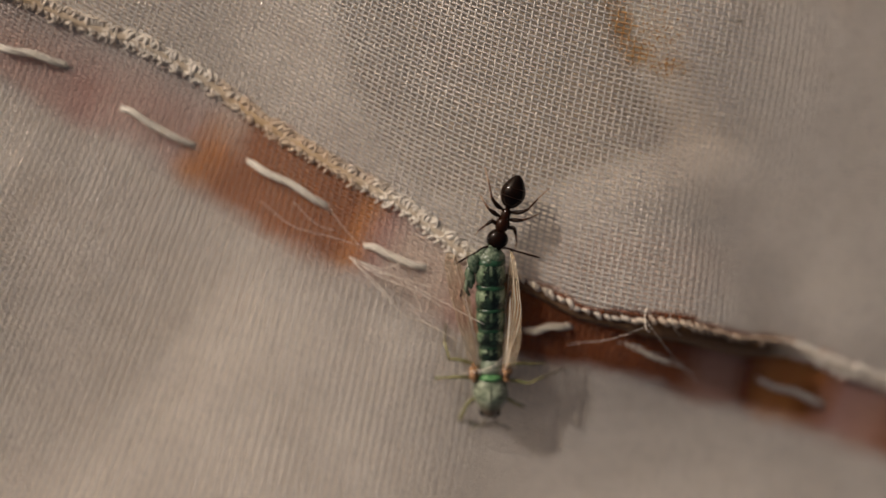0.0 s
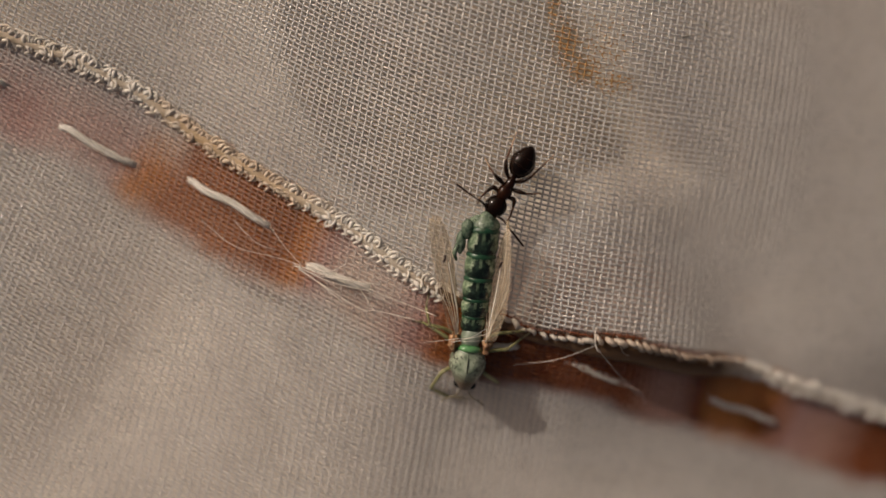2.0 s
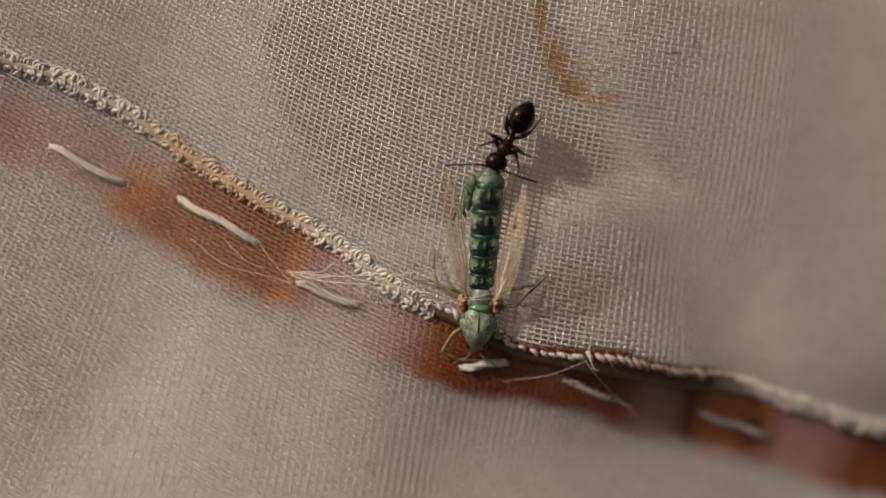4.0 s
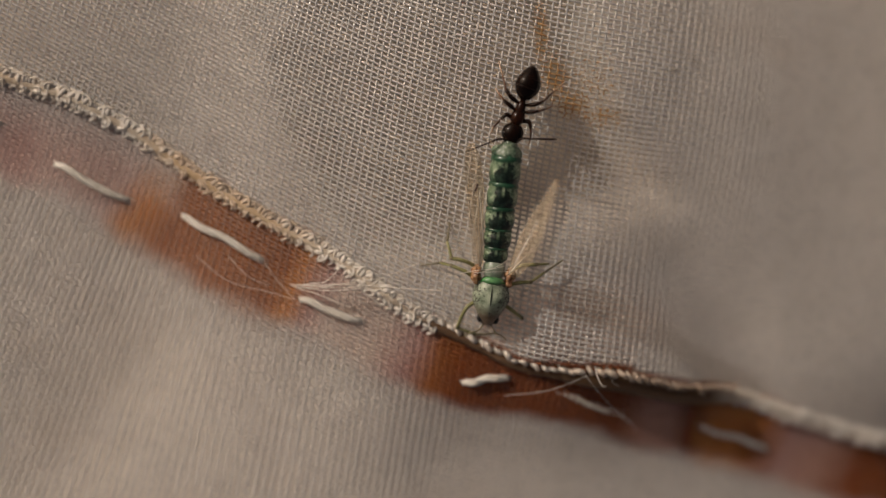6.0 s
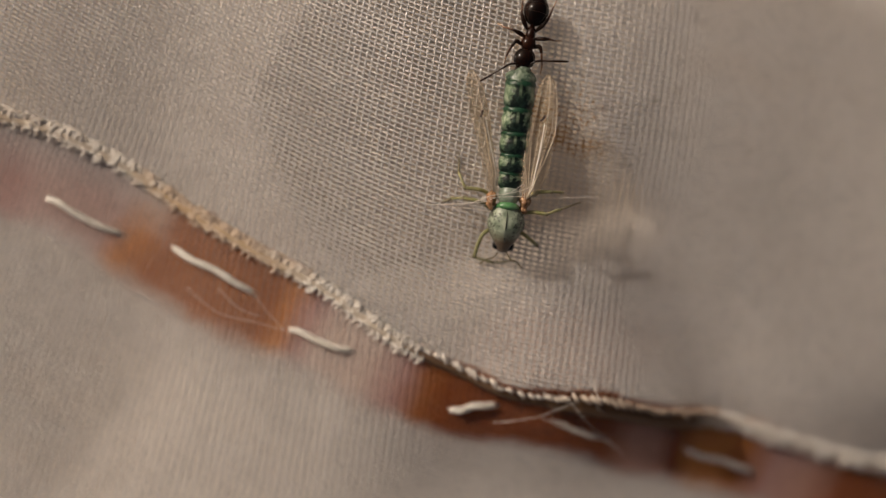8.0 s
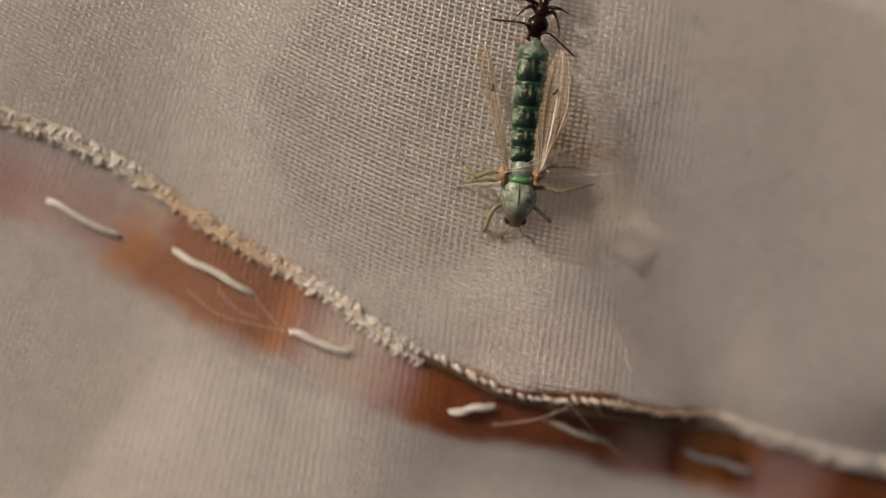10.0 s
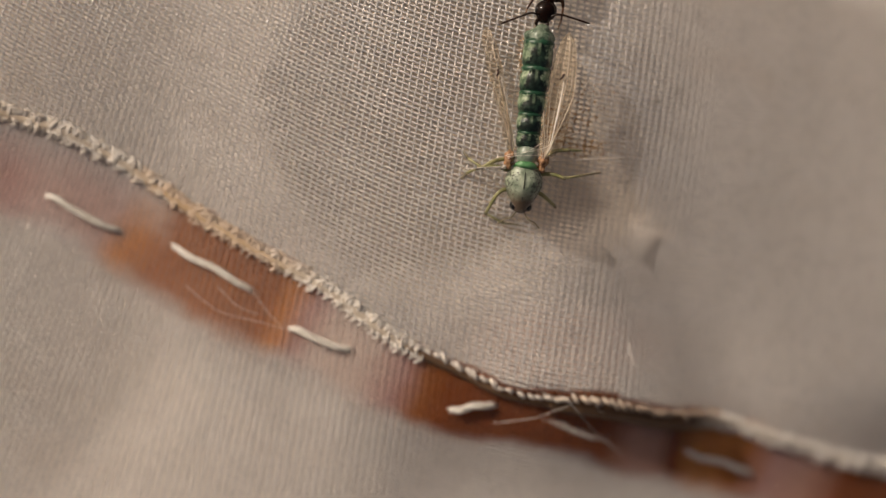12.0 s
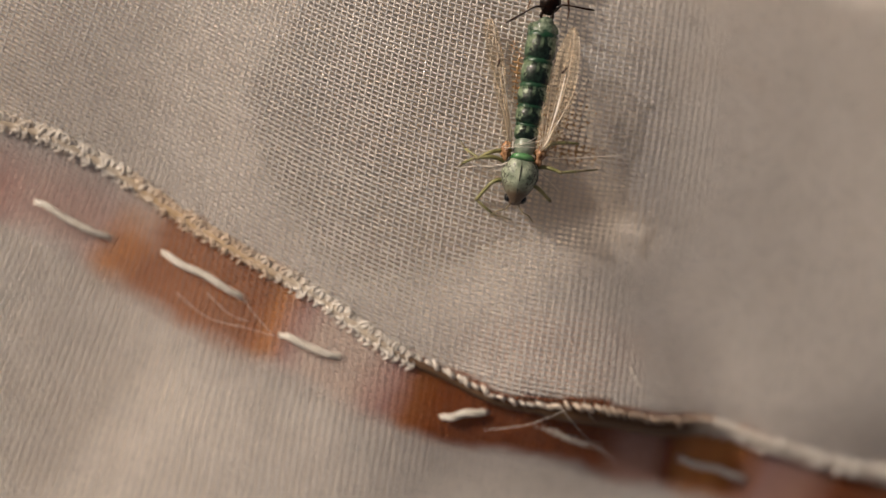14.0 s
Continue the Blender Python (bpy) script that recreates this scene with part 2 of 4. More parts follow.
YARN = make_yarn_material()
LINING = make_cloth_material()
HEM = make_hem_material()
EDGE_THREAD = make_thread_material("edge_thread", (0.96, 0.93, 0.87), (0.88, 0.80, 0.67), rust=True)
CORE_CORD = make_thread_material("core_cord", (0.70, 0.62, 0.50), (0.58, 0.48, 0.36), rust=True, cord=True)
STITCH_THREAD = make_thread_material("stitch_thread", (0.80, 0.76, 0.68), (0.62, 0.57, 0.48))
FIBRE = make_thread_material("loose_fibre", (0.92, 0.87, 0.78), (0.80, 0.72, 0.62))
ANT_SHELL = make_shell_material("ant_shell", (0.003, 0.0012, 0.0006), (0.014, 0.005, 0.002), 1500, 0.12, 0.2, 0.10)
ANT_THORAX = make_shell_material("ant_thorax", (0.007, 0.002, 0.001), (0.026, 0.008, 0.003), 1500, 0.16, 0.2, 0.08)
ANT_LIMB = make_shell_material("ant_limb", (0.007, 0.003, 0.0015), (0.035, 0.014, 0.006), 2500, 0.3, 0.2)
ANT_SHIN = make_shell_material("ant_shin", (0.05, 0.018, 0.008), (0.16, 0.07, 0.03), 2500, 0.3)
ANT_FOOT = make_shell_material("ant_foot", (0.30, 0.18, 0.10), (0.48, 0.32, 0.20), 2500, 0.35)
ABDOMEN = make_abdomen_material()
TAIL_GREEN = make_shell_material("tail_green", (0.015, 0.045, 0.025), (0.23, 0.29, 0.20), 3300, 0.16, 0.5, 0.9)
BACK_GREY = make_shell_material("back_grey_green", (0.14, 0.18, 0.13), (0.42, 0.48, 0.38), 1700, 0.32)
MOTTLED_BACK = make_back_material()
STRIPE = make_shell_material("back_stripe", (0.015, 0.02, 0.012), (0.06, 0.07, 0.045), 2300, 0.4)
BRIGHT_GREEN = make_shell_material("scutellum_green", (0.05, 0.18, 0.06), (0.16, 0.36, 0.15), 1300, 0.2, 0.6)
WING_ROOT = make_shell_material("wing_root", (0.15, 0.055, 0.018), (0.66, 0.38, 0.19), 5200, 0.25, 0.6, 0.9)
LEG_GREEN = make_shell_material("leg_green", (0.17, 0.17, 0.06), (0.36, 0.34, 0.16), 1700, 0.4)
LEG_TIP = make_shell_material("leg_tip", (0.10, 0.085, 0.04), (0.24, 0.20, 0.11), 2100, 0.5)
MIDGE_HEAD = make_shell_material("midge_head", (0.05, 0.032, 0.022), (0.15, 0.10, 0.07), 2300, 0.4)
EYE = make_shell_material("compound_eye", (0.006, 0.006, 0.007), (0.014, 0.013, 0.013), 3000, 0.15, 0.7)
WING = make_wing_material()
VEIN = make_shell_material("wing_vein", (0.56, 0.44, 0.30), (0.86, 0.78, 0.65), 1700, 0.14, 1.0)
WING_FOLD = make_shell_material("wing_fold", (0.80, 0.74, 0.64), (0.95, 0.92, 0.86), 1700, 0.3, 1.0)
DARK_VEIN = make_shell_material("dark_vein", (0.03, 0.015, 0.01), (0.08, 0.04, 0.03), 1700, 0.4)


# ---- mesh helpers ----
def part(name, shape, material, parent=None, label="", at=None, smooth=True):
    """One mesh object from (verts in mm, faces), under a thing or a part."""
    verts, faces = shape
    mesh = bpy.data.meshes.new(name)
    mesh.from_pydata([tuple(c * MM for c in v) for v in verts], [], faces)
    mesh.materials.append(material)
    if smooth:
        mesh.shade_smooth()
    ob = new(name, mesh)
    ob.parent = parent
    if at is not None:
        ob.matrix_basis = at
    return tagged(ob, label)


def joined(*shapes):
    verts, faces = [], []
    for vs, fs in shapes:
        k = len(verts)
        verts += vs
        faces += [tuple(i + k for i in f) for f in fs]
    return verts, faces


def tube(points, radii, sides=8, flat=1.0):
    """A closed tube through points, with a radius at each; flat squeezes its height."""
    pts = [Vector(p) for p in points]
    if isinstance(radii, (int, float)):
        radii = [radii] * len(pts)
    verts, faces = [], []
    for k, p in enumerate(pts):
        way = (pts[min(k + 1, len(pts) - 1)] - pts[max(k - 1, 0)]).normalized()
        side = way.cross(Vector((0, 0, 1)))
        side = side.normalized() if side.length > 1e-4 else Vector((1, 0, 0))
        up = side.cross(way).normalized()
        for s in range(sides):
            a = 2 * math.pi * s / sides
            verts.append(tuple(p + side * math.cos(a) * radii[k] + up * math.sin(a) * radii[k] * flat))
    for k in range(len(pts) - 1):
        for s in range(sides):
            a, b = k * sides + s, k * sides + (s + 1) % sides
            faces.append((a, b, b + sides, a + sides))
    faces.append(tuple(range(sides))[::-1])
    faces.append(tuple(range((len(pts) - 1) * sides, len(pts) * sides)))
    return verts, faces


def bend(points, steps=6):
    """A smooth line (Catmull-Rom) through points."""
    p = [Vector(q) for q in points]
    p = [2 * p[0] - p[1]] + p + [2 * p[-1] - p[-2]]
    out = []
    for k in range(1, len(p) - 2):
        for s in range(steps):
            t = s / steps
            out.append(0.5 * (2 * p[k] + (p[k + 1] - p[k - 1]) * t + (2 * p[k - 1] - 5 * p[k] + 4 * p[k + 1] - p[k + 2]) * t * t
                              + (3 * p[k] - p[k - 1] - 3 * p[k + 1] + p[k + 2]) * t ** 3))
    return out + [p[-2]]


def egg(centre, size, rings=10, sides=14, point=0.0, rough=0.0, nose=0.0):
    """A rounded body along y; point sharpens its +y end."""
    verts, faces = [], []
    for k in range(rings + 1):
        a = math.pi * k / rings
        y, r = -math.cos(a), math.sin(a)
        if point and y > 0:
            r = r * (1 - point * y)
        if nose and y < 0:
            r = r * (1 + nose * y)
        for s in range(sides):
            b = 2 * math.pi * s / sides
            q = 1 + rough * (noise.noise(Vector((math.cos(b) * 2, y * 2, math.sin(b) * 2 + centre[0]))))
            verts.append((centre[0] + size[0] * max(r, 0.02) * math.cos(b) * q, centre[1] + size[1] * y, centre[2] + size[2] * max(r, 0.02) * math.sin(b) * q))
    for k in range(rings):
        for s in range(sides):
            a, b = k * sides + s, k * sides + (s + 1) % sides
            faces.append((a, a + sides, b + sides, b))
    return verts, faces


# ---- the lie of the two cloths ----
EDGE_LINE = [(-21.95, 11.46), (-18.36, 10.75), (-15.09, 9.38), (-12.9, 8.65), (-11.4, 7.92), (-9.67, 6.9), (-8.3, 5.87), (-6.18, 4.45),
             (-3.85, 3.04), (-1.54, 1.73), (0.75, -0.06), (2.59, -1.12), (5.39, -2.33), (7.72, -2.74), (10.12, -3.09), (12.44, -3.67),
             (15.03, -4.21), (17.46, -5.18), (19.68, -5.95), (22.76, -6.91), (25.86, -7.55)]


def g(x, y, cx, cy, sx, sy, p=1):
    return np.exp(-(((x - cx) / sx) ** 2 + ((y - cy) / sy) ** 2) ** p)


def above_edge(x, y):
    """Millimetres above the hem's edge, roughly."""
    return 0.9 * (y - np.interp(x, [q[0] for q in EDGE_LINE], [q[1] for q in EDGE_LINE]))


def lip(x):
    """How far the cloth above stands over the hem at x, 0 to 1."""
    a, b = np.clip((x - 3.5) / 3.5, 0, 1), np.clip((16.8 - x) / 4.0, 0, 1)
    return a * a * (3 - 2 * a) * b * b * (3 - 2 * b)


def sheer_height(x, y):
    """Height of the sheer cloth in millimetres."""
    wide = np.where(x < 4, 10.0, 9.5)
    h = -1.2 + 2.1 * g(x, y, 4, 11, wide, 9.5) + 2.8 * g(x, y, -16, 17, 10, 8)
    h = h + 1.2 * g(x, y, -23, -0.5, 6.5, 6) - 0.3 * g(x, y, 15, -6, 7, 4)
    # it lies lower to the west, and falls away to the east and south of the hem
    h = h - 0.6 / (1 + np.exp((np.clip(x, -60, 60) + 5.0) / 2.2))
    h = h - 0.31 * 2.0 * np.logaddexp(0, (np.minimum(x, 40) - 11) / 2.0)
    h = h - 2.4 / (1 + np.exp(-(x - 0.5) / 2.0)) / (1 + np.exp((y + 5.5) / 1.3))
    # a slack trough down its flank to the hem, added in place of a cast shadow
    s, w = 0.78 * x - 0.62 * y, 0.62 * x + 0.78 * y
    t = np.logaddexp(0, (np.clip(s, -30, 13) - 1.5) / 2.6) * 2.6 / 11.5
    middle = 9.8 - 0.23 * np.clip(s - 4.0, -6, 12)
    h = h - 1.7 * t * np.exp(-((w - middle) / 2.6) ** 2) / (1 + np.exp(np.clip((s - 15.5) / 1.2, -40, 40)))
    # the cloth stands over the hem where the hem turns under
    d = above_edge(x, y)
    h = h + 0.8 * lip(x) * np.exp(-np.maximum(d, 0) / 1.6) / (1 + np.exp(-np.clip((d + 0.15) / 0.16, -40, 40)))
    h = h + 0.12 * np.sin(0.55 * x + 0.2 * y) * np.sin(0.35 * y - 0.3 * x + 1)
    return h


def step(d, soft):
    return 1 / (1 + np.exp(-np.clip(d / soft, -40, 40)))


def lining_height(x, y):
    """Height of the lining cloth in millimetres; two deep pockets in it run down and away from the sun."""
    s, w = 0.78 * x - 0.62 * y, 0.62 * x + 0.78 * y
    low, high = np.interp(s, [-11, -4.3, -1.5, 1.5, 4, 6.5], [5.7, 2.4, 2.2, 4.2, 8.4, 11.4]), np.interp(s, [-12, -1, 2.7, 6], [17, 15, 12.4, 11.4])
    inside = step(w - low, np.interp(s, [-1, 3], [0.25, 0.8])) * step(high - w, 0.15) * step(7.0 - s, 0.4)
    sag = inside * 0.80 * np.clip(s + 10.2, 0, 30)
    inside = step(-6.0 - 0.12 * (s + 10) - w, 0.4) * step(-5.6 - s, 0.5)
    sag = sag + inside * 0.52 * np.clip(s + 16.5, 0, 30)
    return sheer_height(x, y) - 1.8 - sag


def at_rest(x, y, lift=0.0):
    return (x, y, float(sheer_height(np.float64(x), np.float64(y))) + lift)


def fine_steps(low, high, step, reach, grow=1.22):
    """Even steps between low and high, then ever longer ones out to +-reach."""
    core = list(np.arange(low, high + step / 2, step))
    d, up = step, [core[-1]]
    while up[-1] < reach:
        d *= grow
        up.append(up[-1] + d)
    d, down = step, [core[0]]
    while down[-1] > -reach:
        d *= grow
        down.append(down[-1] - d)
    return np.array(down[:0:-1] + core + up[1:])


def build_lining():
    xs, ys = fine_steps(-24, 28, 0.2, 300), fine_steps(-15, 19, 0.2, 300)
    x, y = np.meshgrid(xs, ys)
    z = lining_height(x, y) + 0.05 * np.sin(x * 1.7 + 0.6 * y) * np.sin(y * 1.3)
    far = np.clip((np.hypot(x, y) - 30) / 60, 0, 1)
    z = z + far * (3.0 * np.sin(x * 0.05 + 0.4) + 2.5 * np.sin(y * 0.06 + x * 0.02))
    w, h = len(xs), len(ys)
    k = (np.arange(h - 1)[:, None] * w + np.arange(w - 1)[None, :]).ravel()
    faces = np.stack([k, k + 1, k + 1 + w, k + w], 1)
    mesh = bpy.data.meshes.new("ground")
    mesh.from_pydata((np.stack([x, y, z], -1).reshape(-1, 3) * MM).tolist(), [], faces.tolist())
    mesh.materials.append(LINING)
    mesh.shade_smooth()
    return tagged(new("ground", mesh), "taupe lining cloth lying in soft folds below sheer cloth", "cloth", kind="structure")


def along_edge(count):
    """Evenly spaced points along the hem's overcast edge, with the way along it."""
    line = np.array([(p[0], p[1]) for p in bend([(x, y, 0) for x, y in EDGE_LINE], 12)])
    s = np.concatenate([[0], np.cumsum(np.hypot(*np.diff(line, axis=0).T))])
    q = np.linspace(0, s[-1], count)
    x, y = np.interp(q, s, line[:, 0]), np.interp(q, s, line[:, 1])
    dx, dy = np.gradient(x), np.gradient(y)
    n = np.hypot(dx, dy)
    return x, y, dx / n, dy / n, q


def hem_width(x):
    return np.interp(x, [-20, -10, -3, 2, 6, 10, 14, 22], [3.8, 4.4, 4.0, 3.1, 2.7, 3.2, 3.6, 3.7])


def hem_place(px, py):
    """Where points lie on the hem: the share of its length, and of its width below the edge."""
    x, y, dx, dy, q = along_edge(400)
    k = np.argmin(np.abs(px[None, :] - x[:, None]) + 2.0 * np.abs(py[None, :] - y[:, None]), axis=0)
    for _ in range(2):
        k = np.clip(k + np.round(((px - x[k]) * dx[k] + (py - y[k]) * dy[k]) / (q[1] - q[0])).astype(int), 0, len(x) - 1)
    off = (px - x[k]) * dy[k] - (py - y[k]) * dx[k]
    return (x[k] + 22) / 48, off / hem_width(x[k])


WARP, WEFT = 0.295, 0.205
WEFT_X = np.linspace(-40, 40, 801)
WEFT_SLOPE = np.tan(np.radians(4.0 + 26.0 / (1 + np.exp((WEFT_X - 5.0) / 3.0))))
WEFT_DROP = -np.concatenate([[0], np.cumsum((WEFT_SLOPE[1:] + WEFT_SLOPE[:-1]) / 2 * np.diff(WEFT_X))])
WEFT_DROP = WEFT_DROP - np.interp(4.0, WEFT_X, WEFT_DROP)


def crossing(i, j):
    """Where warp yarn i meets weft yarn j, in the plane."""
    x0 = i * WARP
    lean = np.tan(np.radians(9.0 + 15.0 / (1 + np.exp((x0 + 6.0) / 3.0))))
    x, y = x0 + 0 * j, j * WEFT + 0 * i
    for _ in range(14):
        y = j * WEFT + np.interp(x, WEFT_X, WEFT_DROP)
        x = x0 + lean * (y - 4.0)
    x = x + 0.012 * np.sin(y * 2.3 + i * 0.7) * np.sin(i * 1.9)
    y = y + 0.010 * np.sin(x * 2.1 + j * 0.9) * np.sin(j * 2.3)
    return x, y


def build_yarns(name, warp, parent):
    """All yarns of one direction, woven over and under those of the other."""
    ii, jj = (np.arange(-82, 96), np.arange(-112, 98, 0.5)) if warp else (np.arange(-82, 96, 0.5), np.arange(-112, 98))
    i, j = np.meshgrid(ii.astype(float), jj.astype(float), indexing="ij")
    x, y = crossing(i, j)
    over = 0.024 * np.cos(np.pi * (i + j)) if warp else -0.032 * np.cos(np.pi * (i + j)) + 0.012
    z = sheer_height(x, y) + over
    if not warp:
        x, y, z = x.T, y.T, z.T
    yarns, steps = x.shape
    dx, dy = np.gradient(x, axis=1), np.gradient(y, axis=1)
    length = np.hypot(dx, dy)
    nx, ny = -dy / length, dx / length
    half = (0.043 if warp else 0.047) * (1 + 0.06 * np.sin(np.arange(yarns) * 12.9898)[:, None])
    thick = 0.030 if warp else 0.028
    ring = [(x + nx * half * c, y + ny * half * c, z + thick * d) for c, d in ((1, 0), (0.5, 0.87), (-0.5, 0.87), (-1, 0), (0, -1))]
    sides = len(ring)
    verts = np.stack([np.stack(r, -1) for r in ring], 2).reshape(-1, 3) * MM
    base = np.arange(steps - 1) * sides
    faces = np.concatenate([np.stack([base + k, base + (k + 1) % sides, base + sides + (k + 1) % sides, base + sides + k], 1) for k in range(sides)])
    corners, starts = faces.ravel(), np.arange(len(faces)) * 4
    u, v = hem_place(x.ravel(), y.ravel())
    uv = np.repeat(np.stack([u, v], 1).reshape(yarns, steps, 2), sides, axis=1).astype(np.float32)
    verts = verts.reshape(yarns, steps * sides, 3)
    for k in range(yarns):
        mesh = bpy.data.meshes.new(name)
        mesh.vertices.add(steps * sides)
        mesh.vertices.foreach_set("co", verts[k].ravel())
        mesh.loops.add(len(corners))
        mesh.loops.foreach_set("vertex_index", corners)
        mesh.polygons.add(len(faces))
        mesh.polygons.foreach_set("loop_start", starts)
        mesh.update(calc_edges=True)
        layer = mesh.uv_layers.new(name="UVMap")
        layer.data.foreach_set("uv", uv[k][corners].ravel())
        mesh.materials.append(YARN)
        mesh.shade_smooth()
        new(name, mesh).parent = parent


def build_sheer():
    sheer = tagged(new("sheer_fabric"), "sheer beige open-weave voile with rust stains over lining", "fabric")
    build_yarns("warp_yarn", True, sheer)
    build_yarns("weft_yarn", False, sheer)
    return sheer


# ---- the hem ----
def hem_strip(name, parent, low, high, rows, lift, label=""):
    """A length of the hem between two shares of its width."""
    count = 240
    x, y, dx, dy, q = along_edge(count)
    wide = hem_width(x)
    verts, uvs, faces = [], [], []
    for k in range(count):
        for r in range(rows + 1):
            v = low + (high - low) * r / rows
            px, py = x[k] + dy[k] * wide[k] * v, y[k] - dx[k] * wide[k] * v
            verts.append((px, py, float(sheer_height(px, py)) - 0.30 + 0.06 * math.sin(math.pi * v) + lift * math.sin(math.pi * r / rows)))
            uvs.append(((x[k] + 22) / 48, v))
    for k in range(count - 1):
        for r in range(rows):
            a = k * (rows + 1) + r
            faces.append((a, a + rows + 1, a + rows + 2, a + 1)[::-1])
    strip = part(name, (verts, faces), HEM, parent, label)
    layer = strip.data.uv_layers.new(name="UVMap")
    for loop in strip.data.loops:
        layer.data[loop.index].uv = uvs[loop.vertex_index]


def build_hem():
    hem = tagged(new("hem_band"), "brown and pink dyed hem band under sheer cloth", "hem")
    hem_strip("hem_facing", hem, 0.0, 0.86, 12, 0.0)
    hem_strip("hem_fold", hem, 0.86, 1.0, 4, 0.05, "rounded fold where the dye fades out")


def build_overcast_edge():
    """The overcast edge: two rows of small thread loops over a core cord."""
    edge = tagged(new("overcast_edge"), "cream overlocked thread edging along the hem, partly rust-stained", "edging")
    count = 300
    x, y, dx, dy, q = along_edge(count)
    tuck = 0.35 * lip(x)
    part("core_cord", tube([at_rest(a, b, 0.0 - 0.1 * c) for a, b, c in zip(x + tuck * dy, y - tuck * dx, lip(x))], [0.24 + 0.27 * math.exp(-((p - 11.6) / 3.8) ** 6) for p in x], 10), CORE_CORD, edge)
    # slanted strands of the braid, one for each row, with a loose loop over them
    strand = tube(bend([(-0.24, -0.10, -0.12), (-0.10, -0.05, 0.06), (0.08, 0.06, 0.10), (0.24, 0.10, -0.10)], 4), [0.04, 0.07, 0.09, 0.10, 0.105, 0.11, 0.11, 0.11, 0.105, 0.10, 0.09, 0.07, 0.04], 8)
    loop = tube(bend([(-0.26, -0.18, -0.04), (-0.14, 0.16, 0.12), (0.12, 0.20, 0.16), (0.24, -0.10, 0.10), (0.02, -0.22, 0.0)], 4), 0.06, 6)
    shared = [part("thread_loop", joined(strand, loop), EDGE_THREAD, edge), part("thread_loop", joined(strand, [tuple((-p[0], p[1], p[2]) for p in loop[0]), loop[1]]), EDGE_THREAD, edge)]
    bead = joined(tube(bend([(-0.30, 0.06, -0.16), (-0.12, 0.02, 0.04), (0.10, 0.0, 0.06), (0.28, -0.04, -0.14)], 4), [0.05, 0.08, 0.10, 0.115, 0.12, 0.125, 0.125, 0.12, 0.115, 0.105, 0.09, 0.07, 0.04], 8),
                  tube(bend([(0.16, -0.12, -0.10), (0.06, 0.0, 0.12), (-0.10, 0.10, -0.04)], 4), 0.045, 6))
    knot = part("thread_loop", bead, EDGE_THREAD, edge)
    rng = random.Random(3)
    pitch = 0.31
    total = q[-1]
    first = [True, True, True]

    def lay(which, m):
        if first[which]:
            ob, first[which] = (shared + [knot])[which], False
        else:
            ob = new("thread_loop", (shared + [knot])[which].data)
            ob.parent = edge
        ob.matrix_basis = m

    for k in range(int(total / pitch)):
        for which in (0, 1):
            s = (k + 0.5 * which + rng.uniform(-0.12, 0.12)) * pitch
            px, py = np.interp(s, q, x), np.interp(s, q, y)
            turned = min(1.0, max(0.0, (px - 1.6) / 1.6)) * min(1.0, max(0.0, (15.6 - px) / 1.2))
            if turned > 0.5:
                continue
            tuck = 0.35 * float(lip(px))
            out = tuck + (0.17 if which else -0.17) + rng.uniform(-0.05, 0.05)
            px, py = px + out * np.interp(s, q, dy), py - out * np.interp(s, q, dx)
            a = math.degrees(math.atan2(np.interp(s, q, dy), np.interp(s, q, dx)))
            m = pose(*(c * MM for c in at_rest(px, py, 0.06 - 0.2 * tuck + rng.uniform(-0.04, 0.05))), rng.uniform(-18, 18), rng.uniform(-18, 18), a + (-42 if which else 42) + rng.uniform(-38, 38))
            lay(which, m @ Matrix.Scale(rng.uniform(0.72, 1.0), 4))
    # where the hem turns under, only the tops of the loops show along the cord
    s = 0.0
    while s < total:
        s += rng.uniform(0.30, 0.46)
        px, py = np.interp(s, q, x), np.interp(s, q, y)
        if not 2.2 < px < 15.2:
            continue
        a = math.degrees(math.atan2(np.interp(s, q, dy), np.interp(s, q, dx)))
        wide = 0.20 + 0.24 * math.exp(-((px - 11.9) / 3.6) ** 6)
        out = -0.06 - 0.5 * wide + 0.35 * float(lip(px)) + rng.uniform(-0.04, 0.04)
        px, py = px + out * np.interp(s, q, dy), py - out * np.interp(s, q, dx)
        m = pose(*(c * MM for c in at_rest(px, py, 0.6 * wide + rng.uniform(-0.06, 0.06))), rng.uniform(-25, 25), rng.uniform(-25, 25), a - 16 + rng.uniform(-22, 22))
        lay(2, m @ Matrix.Scale(rng.uniform(0.7, 1.0) * (0.75 + wide), 4))
    return edge


STITCHES = [((-18.62, 8.46), (-15.51, 7.57)), ((-13.4, 5.89), (-10.33, 4.26)), ((-8.15, 3.7), (-4.73, 1.69)), ((-3.25, 0.16), (-0.65, -0.82)),
             ((3.41, -3.4), (5.39, -3.23)), ((7.41, -3.9), (10.33, -5.0)), ((13.87, -5.74), (17.11, -7.0))]


